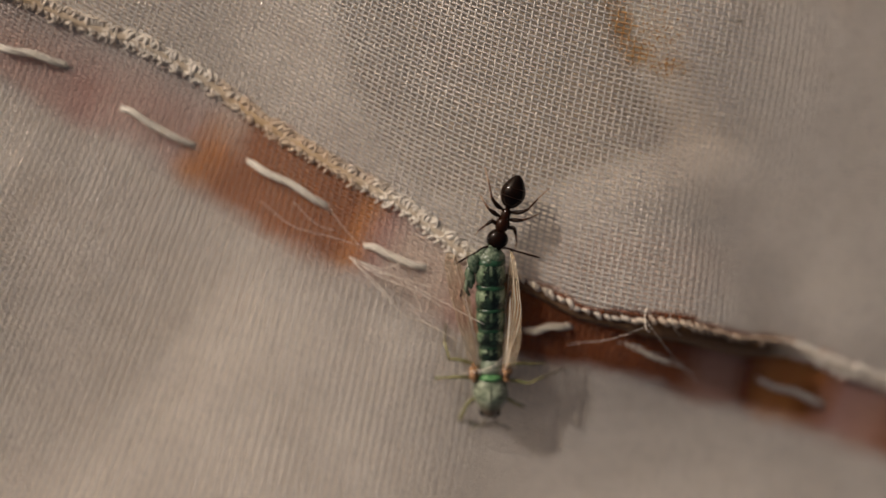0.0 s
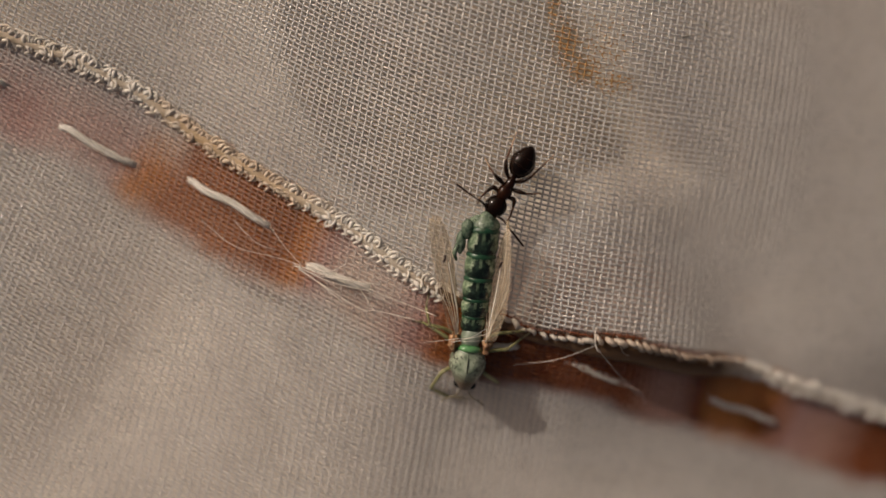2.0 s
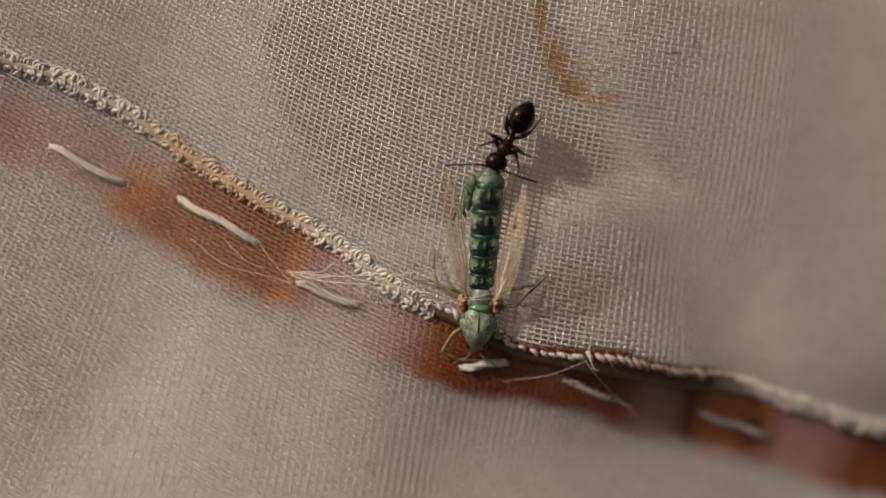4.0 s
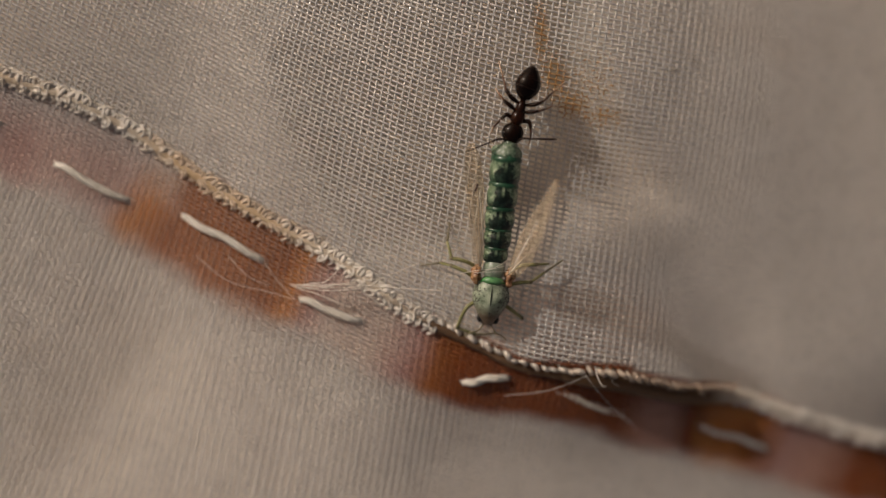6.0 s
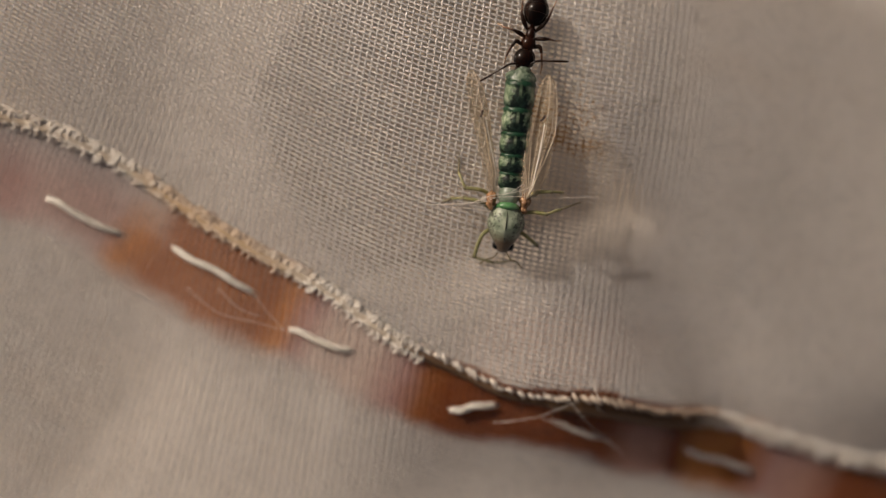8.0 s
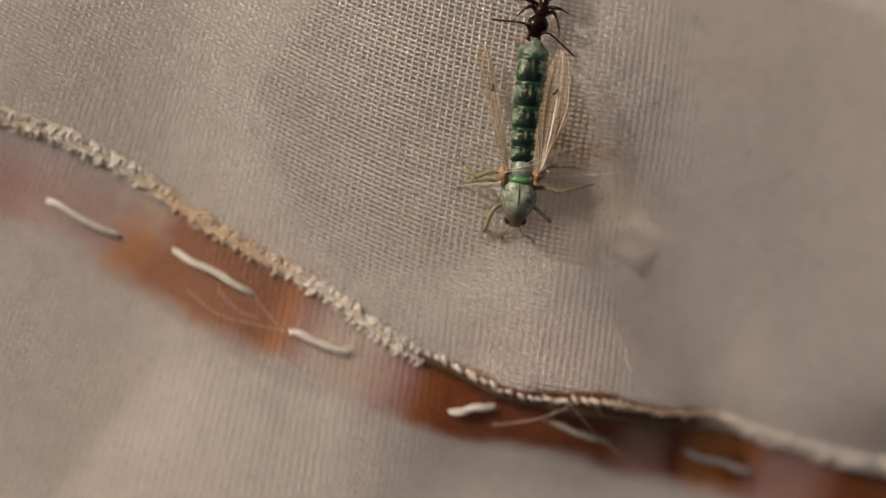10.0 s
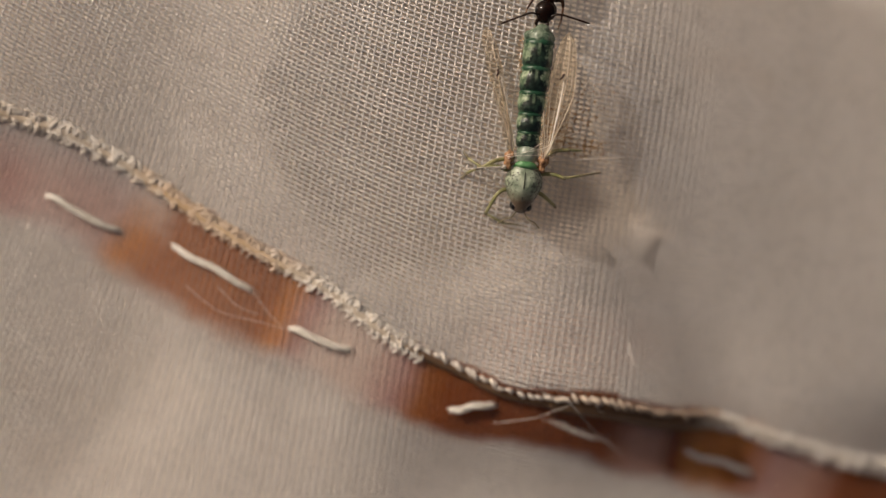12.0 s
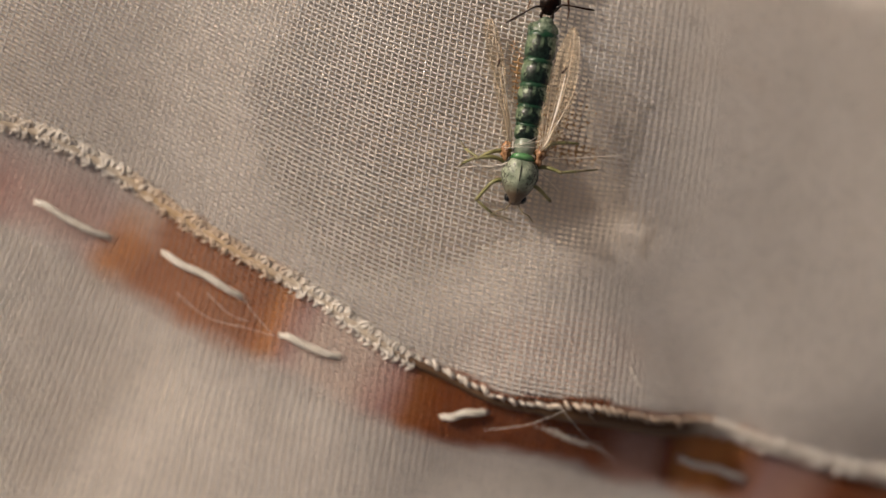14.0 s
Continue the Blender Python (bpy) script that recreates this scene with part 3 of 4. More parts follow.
def build_stitches():
    for k, (a, b) in enumerate(STITCHES):
        a, b = Vector((*a, 0)), Vector((*b, 0))
        way = (b - a).normalized()
        side = Vector((-way.y, way.x, 0))
        pts = []
        for s, lift, off in ((-0.05, -0.42, 0), (0.02, 0.02, 0.0), (0.2, 0.17, 0.05), (0.5, 0.20, -0.06), (0.8, 0.16, -0.03), (0.97, 0.0, 0), (1.06, -0.45, 0)):
            p = a.lerp(b, s) + side * off * (1 if k % 2 else -1)
            pts.append(at_rest(p.x, p.y, lift - (0.26 if k == 5 else 0.0)))
        line = bend(pts, 6)
        strands = []
        for turn in range(3):
            own = []
            for i, p in enumerate(line):
                ang = 2 * math.pi * turn / 3 + i * 0.22
                own.append(p + side * math.cos(ang) * 0.075 + Vector((0, 0, math.sin(ang) * 0.05)))
            strands.append(tube(own, [0.045 + 0.055 * math.sin(math.pi * i / (len(line) - 1)) for i in range(len(line))], 8))
        ob = part("running_stitch", joined(*strands), STITCH_THREAD)
        tagged(ob, "off-white cotton running stitch in the dyed hem", "stitch", group="running stitches along the hem")


def build_fibres():
    """Loose fibres frayed from the stitches; the tuft on the hem lies along x from its knot and is swung by the midge."""
    lines = [[(-6.2, 1.95, 0.3), (-5.3, 1.1, 0.5), (-4.5, 0.75, 0.3)],
             [(-4.7, 1.7, 0.2), (-4.2, 1.0, 0.35), (-3.45, 0.15, 0.4)],
             [(-7.6, 2.0, 0.2), (-6.2, 0.95, 0.5), (-4.6, 0.5, 0.5), (-3.4, 0.15, 0.5)],
             [(8.3, -2.9, 0.4), (9.0, -3.8, 1.0), (10.1, -5.0, 0.6), (10.6, -5.4, 0.3)],
             [(5.2, -4.0, 0.2), (7.0, -3.7, 0.8), (8.6, -3.1, 0.5)],
             [(9.3, -2.7, 0.5), (9.6, -3.4, 0.9), (9.9, -3.6, 0.6)],
             [(9.9, -4.9, 0.2), (10.5, -5.2, 0.8), (10.9, -5.8, 0.3)]]
    for line in lines:
        pts = bend([at_rest(x, y, lift) for x, y, lift in line], 8)
        ob = part("loose_fibre", tube(pts, 0.011, 5), FIBRE)
        tagged(ob, "fine pale frayed fibre curling off the stitching", "fibre", group="loose fibres on the hem")
    tuft = [[(-0.3, 0.1, 0.0), (0.6, 0.05, 0.15), (1.2, 0.0, 0.2), (1.9, 0.4, 0.3)],
            [(-0.2, 0.15, 0.0), (1.0, -0.1, 0.2), (1.8, -0.25, 0.25), (2.5, -0.6, 0.2), (3.2, -1.5, 0.1)],
            [(-0.3, 0.2, 0.1), (1.0, -0.15, 0.3), (2.1, -0.3, 0.35), (3.6, -0.75, 0.4), (5.7, -1.35, 0.6)],
            [(-0.1, 0.0, 0.0), (0.75, -0.45, 0.1), (2.0, -1.3, 0.1)],
            [(-0.2, 0.1, 0.05), (0.9, -0.2, 0.3), (2.0, -0.25, 0.3), (3.4, -0.35, 0.3)],
            [(-0.2, 0.1, 0.05), (1.1, -0.35, 0.25), (2.2, -0.55, 0.3), (2.9, -0.65, 0.25), (3.9, -1.1, 0.2)],
            [(-0.1, 0.0, 0.0), (1.6, -0.35, 0.2), (2.9, -0.55, 0.3), (3.6, -0.35, 0.35), (5.1, -0.1, 0.6)]]
    swung = []
    for line in tuft:
        ob = part("loose_fibre", tube(bend([Vector(p) for p in line], 8), 0.019, 5), FIBRE)
        swung.append(tagged(ob, "fine pale fibre of a frayed tuft caught by the midge", "fibre", group="loose fibres on the hem"))
    return swung


def build_lint():
    """Short dark bits of lint on the sheer cloth, and one long fine fibre."""
    for x, y, a, long in ((14.2, 13.1, 80, 0.35), (12.2, 9.4, 12, 0.42), (13.1, 9.9, 75, 0.25), (16.6, 7.4, 40, 0.2)):
        way = Vector((math.cos(radians(a)), math.sin(radians(a)), 0)) * long / 2
        pts = [at_rest(x - way.x, y - way.y, 0.06), at_rest(x + 0.03, y, 0.09), at_rest(x + way.x, y + way.y, 0.06)]
        ob = part("lint", tube(bend(pts, 3), 0.022, 5), LEG_TIP)
        tagged(ob, "short dark bit of lint on the sheer cloth", "lint", group="lint on the cloth")
    pts = bend([at_rest(4.1, 1.4, 0.12), at_rest(5.6, 1.7, 0.25), at_rest(7.9, 2.7, 0.12)], 8)
    tagged(part("loose_fibre", tube(pts, 0.009, 5), FIBRE), "long hair-fine pale fibre lying on the sheer cloth", "fibre")


def build_curl():
    """A bright curl of fibre that is tugged along the hem."""
    pts = bend([(0, 0.55, 0.1), (0.02, 0.15, 0.3), (0.22, -0.3, 0.35), (0.42, -0.38, 0.2)], 6)
    return tagged(part("curled_fibre", tube(pts, 0.024, 5), FIBRE), "bright short curl of fibre standing off the hem", "fibre")


build_lining()
build_sheer()
build_hem()
build_overcast_edge()
build_stitches()
dragged_fibres = build_fibres()
build_lint()
curl = build_curl()


# ---- the insects ----
def build_midge():
    """A green midge on its belly; +y points to its tail, the middle of its body is the origin."""
    midge = tagged(new("midge"), "dead green midge with dark-banded abdomen and clear wings", "insect")
    # abdomen, from the waist to the tail
    seg = 0.85
    half = [0.49, 0.55, 0.59, 0.61, 0.62]
    lengths = [0.62, 0.74, 0.86, 0.98, 1.05]
    for k in range(5):
        y0 = -1.05 + sum(lengths[:k])
        w = half[k]
        rings = [(-0.06, 0.80), (0.02, 0.90), (0.10, 0.97), (0.24, 1.01), (0.42, 1.02), (0.56, 0.99), (0.65, 0.93), (0.71, 0.99), (0.78, 1.0), (0.85, 0.93), (0.92, 0.80)]
        verts, faces = [], []
        sides = 22
        for y, r in rings:
            for s in range(sides):
                a = 2 * math.pi * s / sides
                q = 1 + 0.05 * noise.noise(Vector((math.cos(a) * 1.5 + k * 3, y * 4, math.sin(a) * 1.5)))
                verts.append((w * r * q * math.cos(a), y, w * 0.86 * r * q * math.sin(a)))
        for a in range(len(rings) - 1):
            for s in range(sides):
                b, c = a * sides + s, a * sides + (s + 1) % sides
                faces.append((b, b + sides, c + sides, c))
        faces.append(tuple(range(sides)))
        faces.append(tuple(range((len(rings) - 1) * sides, len(rings) * sides))[::-1])
        part("abdomen_segment", (verts, faces), ABDOMEN, midge, "pale green segment with a black patch", at=pose(0, y0 * MM, 0) @ Matrix.Diagonal((1, lengths[k] / seg, 1, 1)))
    part("tail_tip", joined(egg((0, 3.28, -0.02), (0.58, 0.52, 0.50), 14, 22, 0.30, 0.30), egg((0.05, 3.62, 0.02), (0.30, 0.26, 0.24), 10, 12, 0, 0.5), egg((-0.3, 3.3, -0.1), (0.3, 0.36, 0.3), 10, 12, 0, 0.5)), TAIL_GREEN, midge, "dull grey-green crumpled tail tip")
    # thorax
    part("postnotum", egg((0, -1.35, 0.02), (0.44, 0.52, 0.46), 10, 16, 0.0, 0.05), BACK_GREY, midge)
    part("scutellum", joined(egg((0, -1.78, 0.30), (0.46, 0.17, 0.30), 8, 16), tube([(-0.46, -1.86, 0.22), (-0.2, -1.72, 0.50), (0.2, -1.72, 0.50), (0.46, -1.86, 0.22)], 0.06, 6)),
         BRIGHT_GREEN, midge, "bright green ridge behind the back")
    back = part("mesonotum", egg((0, -2.62, 0.0), (0.75, 1.06, 0.66), 16, 24, 0.0, 0.10, 0.42), MOTTLED_BACK, midge, "grey-green mottled hump of the thorax")
    for x, w in ((0.0, 0.026),):
        line = []
        for k in range(9):
            y = -3.25 + 1.25 * k / 8
            q = (y + 2.62) / 1.06
            r = math.sqrt(1 - q * q) * (1 + 0.42 * min(0, q))
            px = x * r
            line.append((px, y, 0.66 * r * math.sqrt(1 - (px / (0.75 * r)) ** 2) + 0.004))
        part("back_stripe", tube(line, [w * (0.5 + 0.5 * math.sin(math.pi * (k + 1) / 10)) for k in range(9)], 6, 0.35), STRIPE, back)
    head = part("head", egg((0, -3.40, -0.22), (0.40, 0.34, 0.34), 10, 16, 0.0, 0.05), MIDGE_HEAD, midge, "small dark head tucked under the thorax")
    for s in (-1, 1):
        part("eye", egg((0.30 * s, -3.44, -0.16), (0.16, 0.20, 0.22), 8, 12), EYE, head)
        part("antenna", tube(bend([(0.14 * s, -3.66, -0.12), (0.36 * s, -3.95, 0.02), (0.62 * s, -4.05, -0.02), (0.86 * s, -4.28, -0.15)], 5), 0.028, 6), LEG_TIP, head)
    # wing roots
    for s in (-1, 1):
        part("wing_root", egg((s * 0.67, -1.62, 0.13), (0.17, 0.42, 0.22), 22, 20, 0.1, 1.1), WING_ROOT, midge, "orange-brown crumpled wing root")
    # legs: hip, knee, ankle and foot on each side
    legs = {"front_leg": [[(-0.45, -2.75, -0.35), (-0.95, -3.05, -0.05), (-1.30, -3.95, -0.45), (-0.50, -4.25, -0.62), (0.35, -4.20, -0.68)],
                          [(0.45, -2.75, -0.35), (0.85, -2.95, -0.10), (1.35, -3.35, -0.55), (1.42, -3.42, -0.62)]],
            "middle_leg": [[(-0.50, -2.10, -0.35), (-1.05, -1.70, 0.05), (-1.78, -1.55, 0.10), (-2.25, -1.62, -0.35), (-3.00, -1.95, -0.60)],
                           [(0.50, -2.10, -0.35), (1.05, -1.95, 0.05), (1.60, -1.98, 0.15), (2.20, -1.75, -0.20), (3.05, -1.40, -0.50)]],
            "hind_leg": [[(-0.45, -1.55, -0.35), (-1.10, -1.20, 0.0), (-1.75, -1.10, 0.12), (-2.00, -0.50, -0.20), (-1.98, 0.25, -0.55)],
                         [(0.45, -1.55, -0.35), (1.10, -1.15, 0.0), (1.70, -1.05, 0.05), (2.18, -1.05, -0.25), (2.25, -1.06, -0.35)]]}
    made = {}
    for name, pair in legs.items():
        for side, pts in zip(("l", "r"), pair):
            hip = Vector(pts[0])
            local = [Vector(p) - hip for p in pts]
            leg = part(name, tube(bend(local[:3], 5), [0.092 - 0.002 * k for k in range(11)], 8), LEG_GREEN, midge, "pale green jointed leg", at=pose(*(hip * MM)))
            part("knee", egg(tuple(local[2]), (0.085, 0.085, 0.085), 6, 8), LEG_TIP, leg)
            if len(local) > 4:
                part("shin", tube(bend(local[2:4], 4), [0.056] * 5, 7), LEG_GREEN, leg)
                part("foot", tube(bend(local[3:], 4), [0.05, 0.045, 0.04, 0.035, 0.03], 6), LEG_TIP, leg)
            else:
                part("shin", tube(bend(local[2:], 4), [0.06] * (4 * (len(local) - 3) + 1), 7), LEG_TIP, leg)
            made[name + side] = (leg, hip)
    # wings, each about its root
    for side, s in (("l", -1), ("r", 1)):
        long = 5.1
        rim = []
        for k in range(25):
            t = k / 24
            rim.append((t * long, 0.06 + 0.85 * math.sin(math.pi * min(1, t ** 0.6)) ** 0.5 * (0.65 + 0.35 * t), 0.55 * math.sin(math.pi * t ** 0.7) ** 0.5 * (0.6 + 0.4 * t)))
        verts, faces = [], []
        across = 18
        for t, up, low in rim:
            for c in range(across + 1):
                f = c / across
                u = -low + (up + low) * f
                verts.append((u, t, 0.10 * math.sin(3.1 * f + t) + 0.02 * math.sin(t * 5 + 4 * f) + 0.05 * math.sin(11 * f)))
        n = len(verts)
        verts += [(x, y, z - 0.012) for x, y, z in verts]
        for k in range(24):
            for c in range(across):
                a = k * (across + 1) + c
                faces.append((a, a + 1, a + across + 2, a + across + 1))
                faces.append((n + a, n + a + across + 1, n + a + across + 2, n + a + 1))
        wing = part("wing", (verts, faces), WING, midge, "clear pale-amber wing with fine veins", at=pose(0.66 * s * MM, -1.45 * MM, 0.22 * MM))
        for f0, f1, end in ((0.5, 1.0, 0.93), (0.52, 0.86, 1.0), (0.5, 0.66, 0.98), (0.46, 0.42, 0.97), (0.42, 0.2, 0.86), (0.40, 0.04, 0.66)):
            line = []
            for k in range(13):
                t = k / 12 * end
                i = min(24, t * 24)
                up, low = np.interp(i, range(25), [r[1] for r in rim]), np.interp(i, range(25), [r[2] for r in rim])
                f = f0 + (f1 - f0) * min(1, k / 7)
                line.append((-low + (up + low) * f, t * long, 0.10 * math.sin(3.1 * f + t * long) + 0.02 * math.sin(t * long * 5 + 4 * f) + 0.05 * math.sin(11 * f) + 0.006))
            part("vein", tube(line, [(0.034 if f1 in (1.0, 0.66) else 0.018) * (1 - 0.045 * k) for k in range(13)], 6), VEIN, wing)
        crease = []
        for k in range(11):
            t = 0.12 + 0.5 * k / 10
            crease.append((np.interp(t * 24, range(25), [r[1] for r in rim]) * 0.35, t * long, 0.16 + 0.02 * math.sin(9 * t)))
        part("wing_fold", tube(crease, [0.012 + 0.022 * math.sin(math.pi * k / 10) for k in range(11)], 6, 0.5), WING_FOLD, wing, "shiny pale crease along the wing")
        part("cross_vein", tube([(0.05, 3.2, 0.06), (0.14, 3.32, 0.08), (0.2, 3.45, 0.08)], 0.045, 6), DARK_VEIN, wing)
        made["wing" + side] = (wing, None)
    # the bent clasper beside the tail
    clasper = part("clasper", joined(egg((-0.30, 0.05, 0), (0.24, 0.42, 0.22), 8, 12, 0, 0.3), egg((-0.50, -0.52, -0.05), (0.19, 0.50, 0.17), 8, 12, 0, 0.3),
                                     tube([(-0.62, -0.6, 0.05), (-0.72, -1.0, 0.0), (-0.60, -1.28, -0.05)], [0.10, 0.09, 0.05], 8)), TAIL_GREEN, midge, "green crumpled clasper folded beside the tail",
                   at=pose(-0.38 * MM, 3.05 * MM, 0.18 * MM))
    made["clasper"] = (clasper, None)
    # fibres that the midge drags along, caught across its waist
    for line in ([(-1.9, -1.95, -0.3), (-0.7, -1.42, 0.42), (0.0, -1.25, 0.55), (0.75, -0.95, 0.40), (1.1, -0.6, 0.2)],
                 [(-0.8, -1.52, 0.40), (0.0, -1.38, 0.56), (0.62, -1.32, 0.42)],
                 [(-0.75, -1.60, 0.38), (0.1, -1.15, 0.56), (0.55, -0.85, 0.46), (0.62, -1.45, 0.42)]):
        part("caught_fibre", tube(bend(line, 6), 0.010, 5), FIBRE, midge, "pale fibre caught round the waist")
    return midge, made


def build_ant():
    """A dark ant; the origin is the middle of its head, +y points to its tail."""
    ant = tagged(new("ant"), "glossy dark brown ant gripping the midge by its tail", "insect")
    head = part("head", joined(egg((0, 0.02, 0.0), (0.44, 0.45, 0.35), 12, 18, 0, 0.04), egg((0, -0.26, -0.04), (0.30, 0.24, 0.24), 8, 14)), ANT_SHELL, ant, "rounded glossy head")
    for s in (-1, 1):
        part("eye", egg((0.34 * s, -0.05, 0.12), (0.075, 0.11, 0.09), 6, 10), EYE, head)
        part("mandible", tube(bend([(0.20 * s, -0.42, -0.06), (0.22 * s, -0.60, -0.06), (0.06 * s, -0.70, -0.08)], 4), [0.08, 0.08, 0.08, 0.075, 0.07, 0.06, 0.05, 0.04, 0.03], 7), ANT_LIMB, head)
    part("pronotum", egg((0, 0.66, 0.02), (0.30, 0.34, 0.27), 10, 14, 0.0, 0.06), ANT_THORAX, ant)
    part("propodeum", egg((0, 1.05, 0.0), (0.20, 0.36, 0.22), 10, 12, 0.0, 0.08), ANT_THORAX, ant)
    part("petiole", joined(egg((0, 1.40, -0.04), (0.11, 0.16, 0.12), 8, 10), egg((0, 1.42, 0.08), (0.12, 0.06, 0.12), 6, 10)), ANT_THORAX, ant)
    gaster = part("gaster", egg((0, 2.08, 0.06), (0.51, 0.70, 0.44), 16, 22, 0.34), ANT_SHELL, ant, "pointed oval gaster, nearly black")
    for y, w in ((1.88, 0.49), (2.26, 0.445)):
        ring = [(w * math.cos(a), y, 0.06 + w * 0.87 * math.sin(a)) for a in np.linspace(0, math.pi, 17)]
        part("tergite_edge", tube(ring, 0.014, 5), ANT_LIMB, gaster)
    made = {}
    for side, s in (("l", -1), ("r", 1)):
        base = Vector((0.16 * s, -0.28, 0.12))
        antenna = part("antenna", tube(bend([(0, 0, 0), (0.35 * s, 0.06, 0.16), (0.62 * s, 0.0, 0.20)], 4), 0.044, 7), ANT_LIMB, ant, "elbowed dark antenna", at=pose(*(base * MM)))
        part("flagellum", tube(bend([(0.62 * s, 0.0, 0.20), (1.10 * s, -0.10, 0.05), (1.68 * s, -0.22, -0.12)], 5), [0.034, 0.034, 0.036, 0.037, 0.039, 0.041, 0.043, 0.045, 0.045, 0.041, 0.03], 7), ANT_LIMB, antenna)
        made["antenna" + side] = (antenna, base)
        for name, hip, pts in (("front_leg", (0.18 * s, 0.55, -0.12), [(0, 0, 0), (0.28 * s, 0.12, 0.14), (0.46 * s, -0.10, 0.12), (0.62 * s, -0.45, -0.25), (0.66 * s, -0.75, -0.50)]),
                               ("middle_leg", (0.16 * s, 0.92, -0.12), [(0, 0, 0), (0.34 * s, 0.05, 0.18), (0.60 * s, 0.10, 0.20), (0.88 * s, 0.22, -0.20), (1.15 * s, 0.38, -0.50)]),
                               ("hind_leg", (0.14 * s, 1.22, -0.12), [(0, 0, 0), (0.30 * s, 0.22, 0.20), (0.52 * s, 0.50, 0.26), (0.66 * s, 1.05, -0.15), (0.85 * s, 1.65, -0.50)])):
            leg = part(name, tube(bend(pts[:3], 4), [0.06, 0.07, 0.085, 0.095, 0.095, 0.085, 0.075, 0.065, 0.055], 8), ANT_LIMB, ant, "dark jointed leg with a paler foot", at=pose(*(Vector(hip) * MM)))
            part("shin", tube(bend(pts[2:4], 4), [0.046, 0.046, 0.044, 0.04, 0.036], 7), ANT_SHIN, leg)
            part("foot", tube(bend(pts[3:], 4), [0.034, 0.032, 0.028, 0.024, 0.02], 6), ANT_FOOT, leg)
            made[name + side] = (leg, Vector(hip))
    return ant, made


midge, midge_parts = build_midge()
ant, ant_parts = build_ant()

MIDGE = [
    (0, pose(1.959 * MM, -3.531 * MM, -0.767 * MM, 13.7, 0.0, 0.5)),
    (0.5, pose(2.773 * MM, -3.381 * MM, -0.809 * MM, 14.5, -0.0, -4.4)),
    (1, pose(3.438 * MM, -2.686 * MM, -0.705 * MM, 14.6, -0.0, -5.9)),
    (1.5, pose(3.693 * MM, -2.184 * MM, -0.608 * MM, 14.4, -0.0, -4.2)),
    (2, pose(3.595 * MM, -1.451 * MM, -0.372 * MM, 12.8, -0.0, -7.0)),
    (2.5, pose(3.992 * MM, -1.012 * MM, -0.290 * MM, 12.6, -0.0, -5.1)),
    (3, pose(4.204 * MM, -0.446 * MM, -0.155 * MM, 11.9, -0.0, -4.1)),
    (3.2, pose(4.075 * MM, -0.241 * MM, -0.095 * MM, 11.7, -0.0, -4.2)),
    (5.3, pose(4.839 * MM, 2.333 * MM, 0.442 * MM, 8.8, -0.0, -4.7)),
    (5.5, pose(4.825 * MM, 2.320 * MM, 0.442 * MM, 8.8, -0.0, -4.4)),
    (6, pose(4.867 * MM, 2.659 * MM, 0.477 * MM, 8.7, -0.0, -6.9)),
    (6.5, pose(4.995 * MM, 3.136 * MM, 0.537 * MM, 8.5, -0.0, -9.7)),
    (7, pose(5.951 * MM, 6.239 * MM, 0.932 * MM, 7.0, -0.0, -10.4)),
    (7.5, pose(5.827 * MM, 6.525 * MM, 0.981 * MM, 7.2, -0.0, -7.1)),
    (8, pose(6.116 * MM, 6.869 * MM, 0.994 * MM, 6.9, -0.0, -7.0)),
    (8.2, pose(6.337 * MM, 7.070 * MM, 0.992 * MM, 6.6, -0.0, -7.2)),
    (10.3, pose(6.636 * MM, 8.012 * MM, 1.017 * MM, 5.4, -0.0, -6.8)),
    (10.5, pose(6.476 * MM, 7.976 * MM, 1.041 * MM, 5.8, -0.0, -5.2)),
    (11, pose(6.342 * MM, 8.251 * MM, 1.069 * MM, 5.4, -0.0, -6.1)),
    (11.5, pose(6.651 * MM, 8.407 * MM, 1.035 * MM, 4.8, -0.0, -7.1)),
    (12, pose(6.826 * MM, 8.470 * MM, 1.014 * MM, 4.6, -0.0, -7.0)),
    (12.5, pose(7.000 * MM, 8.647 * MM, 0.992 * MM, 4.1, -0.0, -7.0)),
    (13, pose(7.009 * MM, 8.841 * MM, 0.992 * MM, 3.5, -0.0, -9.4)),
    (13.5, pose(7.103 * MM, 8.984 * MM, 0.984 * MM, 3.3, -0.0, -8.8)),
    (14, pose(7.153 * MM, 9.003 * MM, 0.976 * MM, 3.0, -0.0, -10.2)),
]
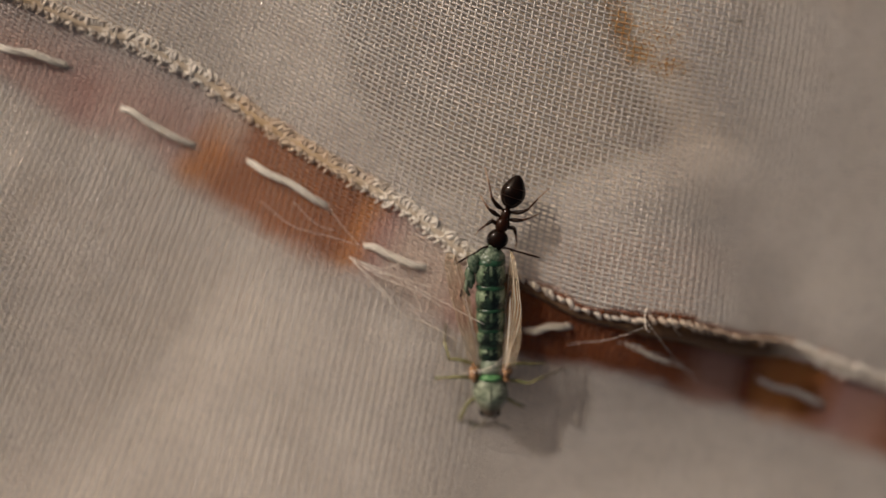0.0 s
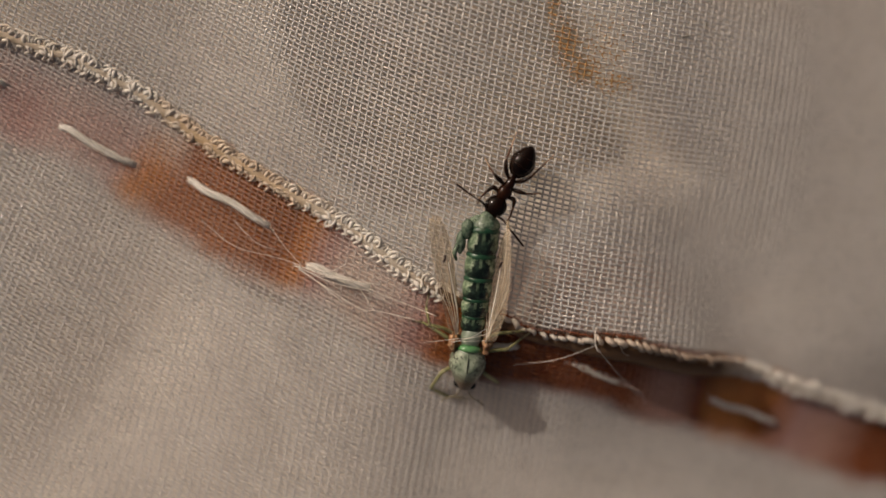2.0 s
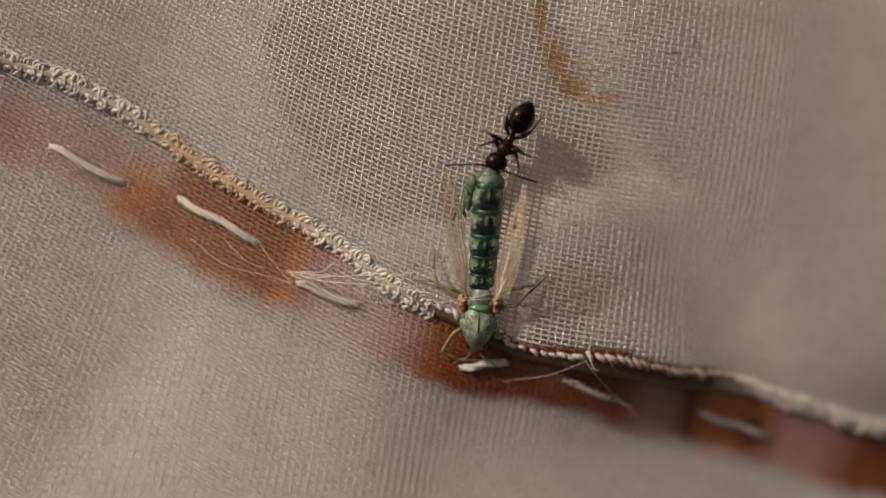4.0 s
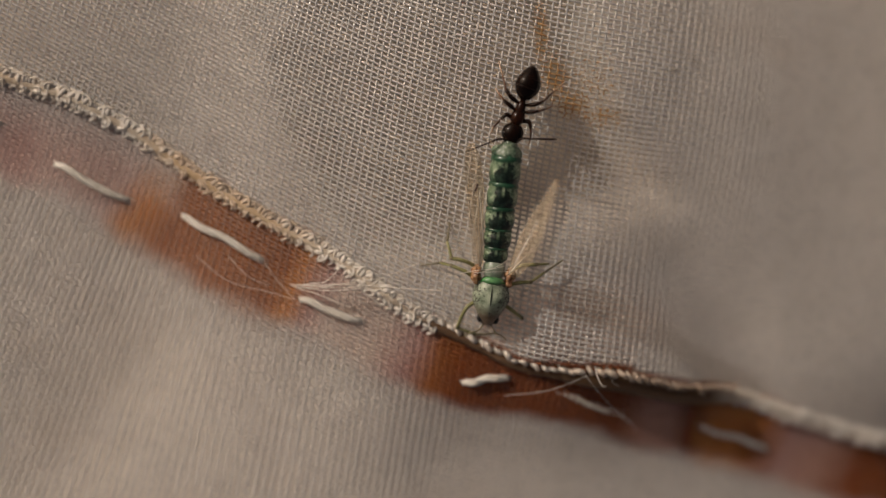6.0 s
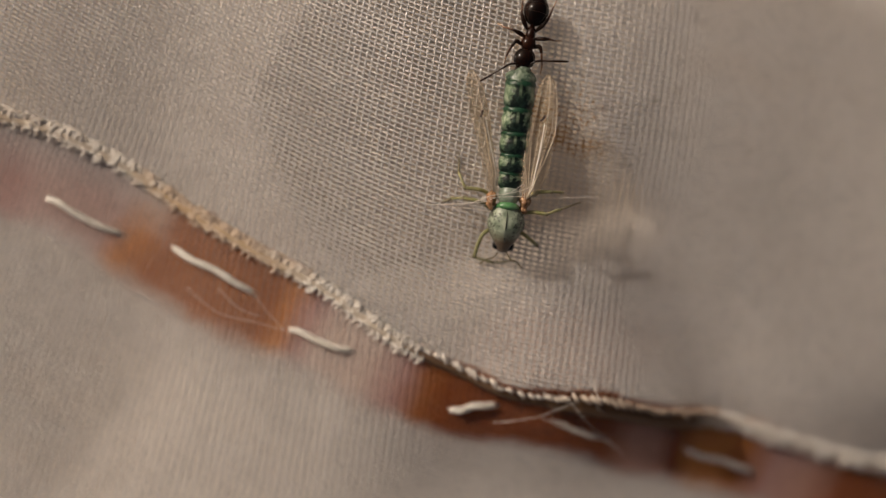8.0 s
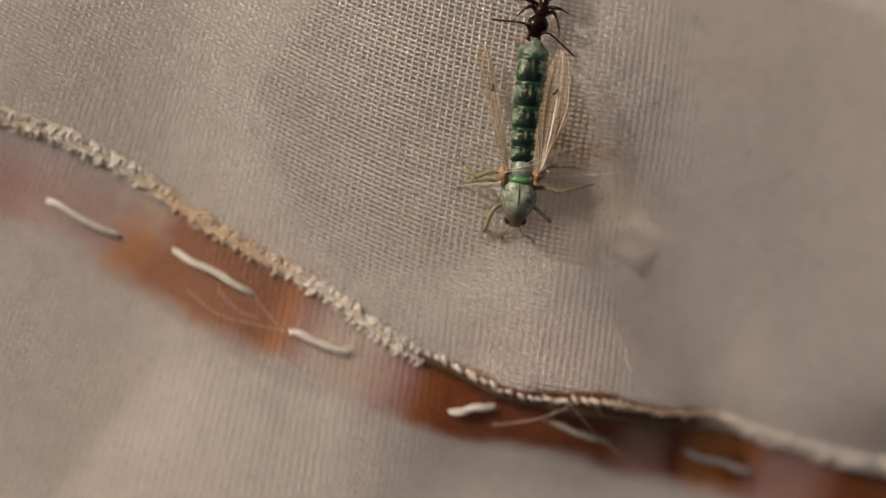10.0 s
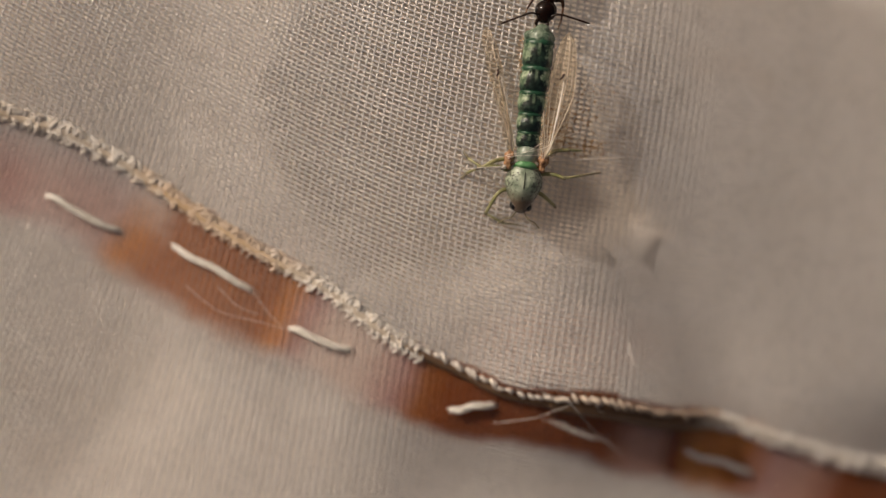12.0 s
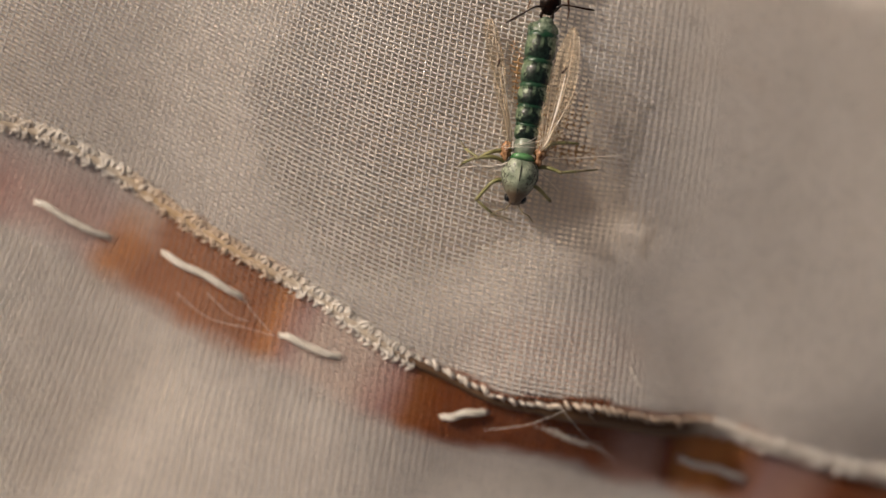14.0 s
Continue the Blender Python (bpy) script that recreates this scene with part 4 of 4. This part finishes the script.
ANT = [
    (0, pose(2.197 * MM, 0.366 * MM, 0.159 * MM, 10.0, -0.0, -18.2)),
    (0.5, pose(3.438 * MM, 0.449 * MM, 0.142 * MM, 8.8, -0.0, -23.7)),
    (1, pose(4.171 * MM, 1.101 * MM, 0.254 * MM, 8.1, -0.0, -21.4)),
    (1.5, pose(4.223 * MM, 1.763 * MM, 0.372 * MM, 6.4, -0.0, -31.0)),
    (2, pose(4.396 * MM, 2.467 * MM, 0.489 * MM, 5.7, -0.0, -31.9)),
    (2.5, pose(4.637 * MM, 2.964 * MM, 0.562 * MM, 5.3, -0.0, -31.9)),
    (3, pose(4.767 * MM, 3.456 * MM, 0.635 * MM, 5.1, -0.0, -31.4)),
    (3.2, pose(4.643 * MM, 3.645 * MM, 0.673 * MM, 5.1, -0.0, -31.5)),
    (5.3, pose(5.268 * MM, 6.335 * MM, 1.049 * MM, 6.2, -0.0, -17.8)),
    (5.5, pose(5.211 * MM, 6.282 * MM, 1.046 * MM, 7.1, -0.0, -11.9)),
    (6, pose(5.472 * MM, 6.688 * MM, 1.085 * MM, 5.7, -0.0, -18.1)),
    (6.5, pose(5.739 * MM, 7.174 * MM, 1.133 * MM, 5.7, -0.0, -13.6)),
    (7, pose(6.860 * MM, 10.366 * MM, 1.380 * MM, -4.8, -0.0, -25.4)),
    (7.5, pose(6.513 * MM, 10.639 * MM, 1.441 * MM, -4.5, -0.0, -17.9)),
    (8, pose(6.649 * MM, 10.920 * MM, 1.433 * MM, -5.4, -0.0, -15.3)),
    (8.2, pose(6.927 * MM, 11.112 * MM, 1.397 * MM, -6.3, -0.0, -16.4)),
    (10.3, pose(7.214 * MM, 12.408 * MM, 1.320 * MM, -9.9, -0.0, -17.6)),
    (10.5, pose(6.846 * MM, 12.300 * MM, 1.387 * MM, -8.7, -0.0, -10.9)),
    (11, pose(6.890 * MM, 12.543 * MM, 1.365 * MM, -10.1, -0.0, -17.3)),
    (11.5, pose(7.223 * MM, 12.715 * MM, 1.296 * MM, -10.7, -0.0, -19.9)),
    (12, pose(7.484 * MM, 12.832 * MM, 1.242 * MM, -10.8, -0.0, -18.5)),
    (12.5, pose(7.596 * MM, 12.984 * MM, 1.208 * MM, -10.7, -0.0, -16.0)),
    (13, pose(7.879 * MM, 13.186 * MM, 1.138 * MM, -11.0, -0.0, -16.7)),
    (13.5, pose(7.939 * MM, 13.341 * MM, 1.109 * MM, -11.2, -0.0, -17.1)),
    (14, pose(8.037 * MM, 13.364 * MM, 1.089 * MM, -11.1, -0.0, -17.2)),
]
LEFT_FEELER = [(0, 39), (0.5, 41), (1, 24), (1.5, 0), (2, -15), (2.5, 8), (3, 14), (3.2, 18), (5.3, 20), (5.5, 16), (6, 27), (6.5, 21), (7, 7), (7.5, 10), (8, 30), (8.2, 28), (10.3, -12), (11, -17), (11.5, 12), (12, 23), (12.5, 28), (13, 27), (14, 31)]
RIGHT_FEELER = [(0, 12), (0.5, 17), (1, 2), (1.5, 11), (2, -9), (2.5, 3), (3, 35), (3.2, 32), (5.3, -21), (5.5, -32), (6, 28), (6.5, 6), (7, 32), (7.5, 17), (8, 29), (8.2, 27), (10.3, -14), (11, -17), (11.5, 7), (12, 19), (12.5, 23), (13, 24), (14, 25)]


def swing(hip, turn, lift=0.0):
    return pose(*(hip * MM), 0, lift, turn)


def motions():
    """All that moves: the two insects, the ant's legs and feelers, the midge's wings and legs."""
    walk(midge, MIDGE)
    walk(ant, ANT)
    walk(curl, [(t, pose(x * MM, y * MM, z * MM, 0, 0, a)) for t, x, y, z, a in (
        (0, 8.2, -2.9, -0.65, -20), (3.2, 8.5, -3, -0.78, -10), (5.3, 8.8, -3.2, -1.05, 0), (7.5, 9.2, -2.9, -0.67, 0), (8.2, 9.5, -2.5, -0.63, 0), (10.3, 10.9, -1.3, -1.29, -10), (12, 11, -1.3, -1.35, 0), (12.5, 11.3, -1.8, -1.44, 10), (14, 11.5, -1.95, -1.53, 10))])
    # fibres that the midge pulls off the hem as it is dragged on
    for k, fibre in enumerate(dragged_fibres):
        last = k == len(dragged_fibres) - 1
        rows = [(0, -3.6, -0.55, -36 if last else -12), (0.5, -3.55, -0.45, -36 if last else -11), (3, -3.4, 0.3, -8 if last else 0), (6, -3.25, 0.65, 12), (6.5, -3.15, 0.8, 14),
                (7, -0.8, 3.4, 20), (8, 3.2 + 0.2 * k, 5.1, 2 + 7 * k), (10.3, 4.2 + 0.2 * k, 6.1, 4 + 7 * k), (12, 4.4 + 0.2 * k, 6.5, 4 + 7 * k), (14, 4.7 + 0.2 * k, 6.8, 4 + 7 * k)]
        keys = []
        for t, x, y, a in rows:
            near, far = at_rest(x, y, 0.6), at_rest(x + 3.2 * math.cos(radians(a - 12)), y + 3.2 * math.sin(radians(a - 12)), 0.6)
            keys.append((t, pose(x * MM, y * MM, near[2] * MM, 0, -math.degrees(math.atan2(far[2] - near[2], 3.2)), a)))
        walk(fibre, keys)
    # the ant steps backwards, tripod by tripod
    beat = [0.1 * k for k in range(141)][::2] + [14.0]
    beat = sorted(set(round(t, 1) for t in beat))
    order = {"front_legl": 0.0, "middle_legr": 0.1, "hind_legl": 0.2, "front_legr": 0.5, "middle_legl": 0.6, "hind_legr": 0.7}
    for name, phase in order.items():
        leg, hip = ant_parts[name]
        s = -1 if name.endswith("l") else 1
        rows = []
        for t in beat:
            a = 2 * math.pi * (t / 0.85 + phase)
            rows.append((t, swing(hip, 15 * math.sin(a), s * -8 * max(0, math.cos(a)))))
        walk(leg, rows)
    for name, turns in (("antennal", LEFT_FEELER), ("antennar", RIGHT_FEELER)):
        feeler, base = ant_parts[name]
        walk(feeler, [(t, swing(base, a)) for t, a in turns])
    root = Vector((0.66, -1.45, 0.22))
    # turn about the root, roll about the wing's own length
    for name, s, rows in (("wingl", -1, [(0, 12, 46, 0), (1, 17, 44, 0), (3.2, 14, 44, 0), (5.3, 11, 48, 0), (6.5, 9, 48, 0), (7, 14, 46, 0), (8.2, 16, 46, 0), (10.3, 17, 54, 0), (14, 18, 52, 0)]),
                          ("wingr", 1, [(0, -2, -58, 0), (3.2, -3, -58, 4), (5.3, -16, -62, 30), (6.5, -16, -60, 30), (6.8, -5, -20, 6), (7.5, -4, -10, 2), (14, -5, -16, 2)])):
        wing, _ = midge_parts[name]
        walk(wing, [(t, pose(root.x * s * MM, root.y * MM, root.z * MM, 0, 0, turn) @ pose(0, 0, 0, pitch) @ pose(0, 0, 0, 0, roll)) for t, turn, roll, pitch in rows])
    clasper, _ = midge_parts["clasper"]
    walk(clasper, [(t, pose(-0.38 * MM, 3.05 * MM, 0.18 * MM, 0, roll, turn)) for t, roll, turn in ((0, 0, 5), (3.2, 0, 0), (5.3, -85, 12), (14, -85, 12))])
    for name, rows in (("front_legl", [(0, 0), (3.2, -4), (7.5, 8), (14, -12)]), ("front_legr", [(0, 0), (14, 4)]),
                       ("middle_legl", [(0, 12), (3.2, -25), (5.3, -12), (8.2, 6), (10.3, 20), (14, 24)]), ("middle_legr", [(0, -6), (3.2, 22), (6.5, 12), (8.2, 0), (14, -8)]),
                       ("hind_legl", [(0, -5), (3.2, -2), (6.5, 0), (8.2, 8), (10.3, 34), (14, 42)]), ("hind_legr", [(0, -10), (3.2, 8), (8.2, 0), (14, 6)])):
        leg, hip = midge_parts[name]
        walk(leg, [(t, swing(hip, a)) for t, a in rows])


motions()
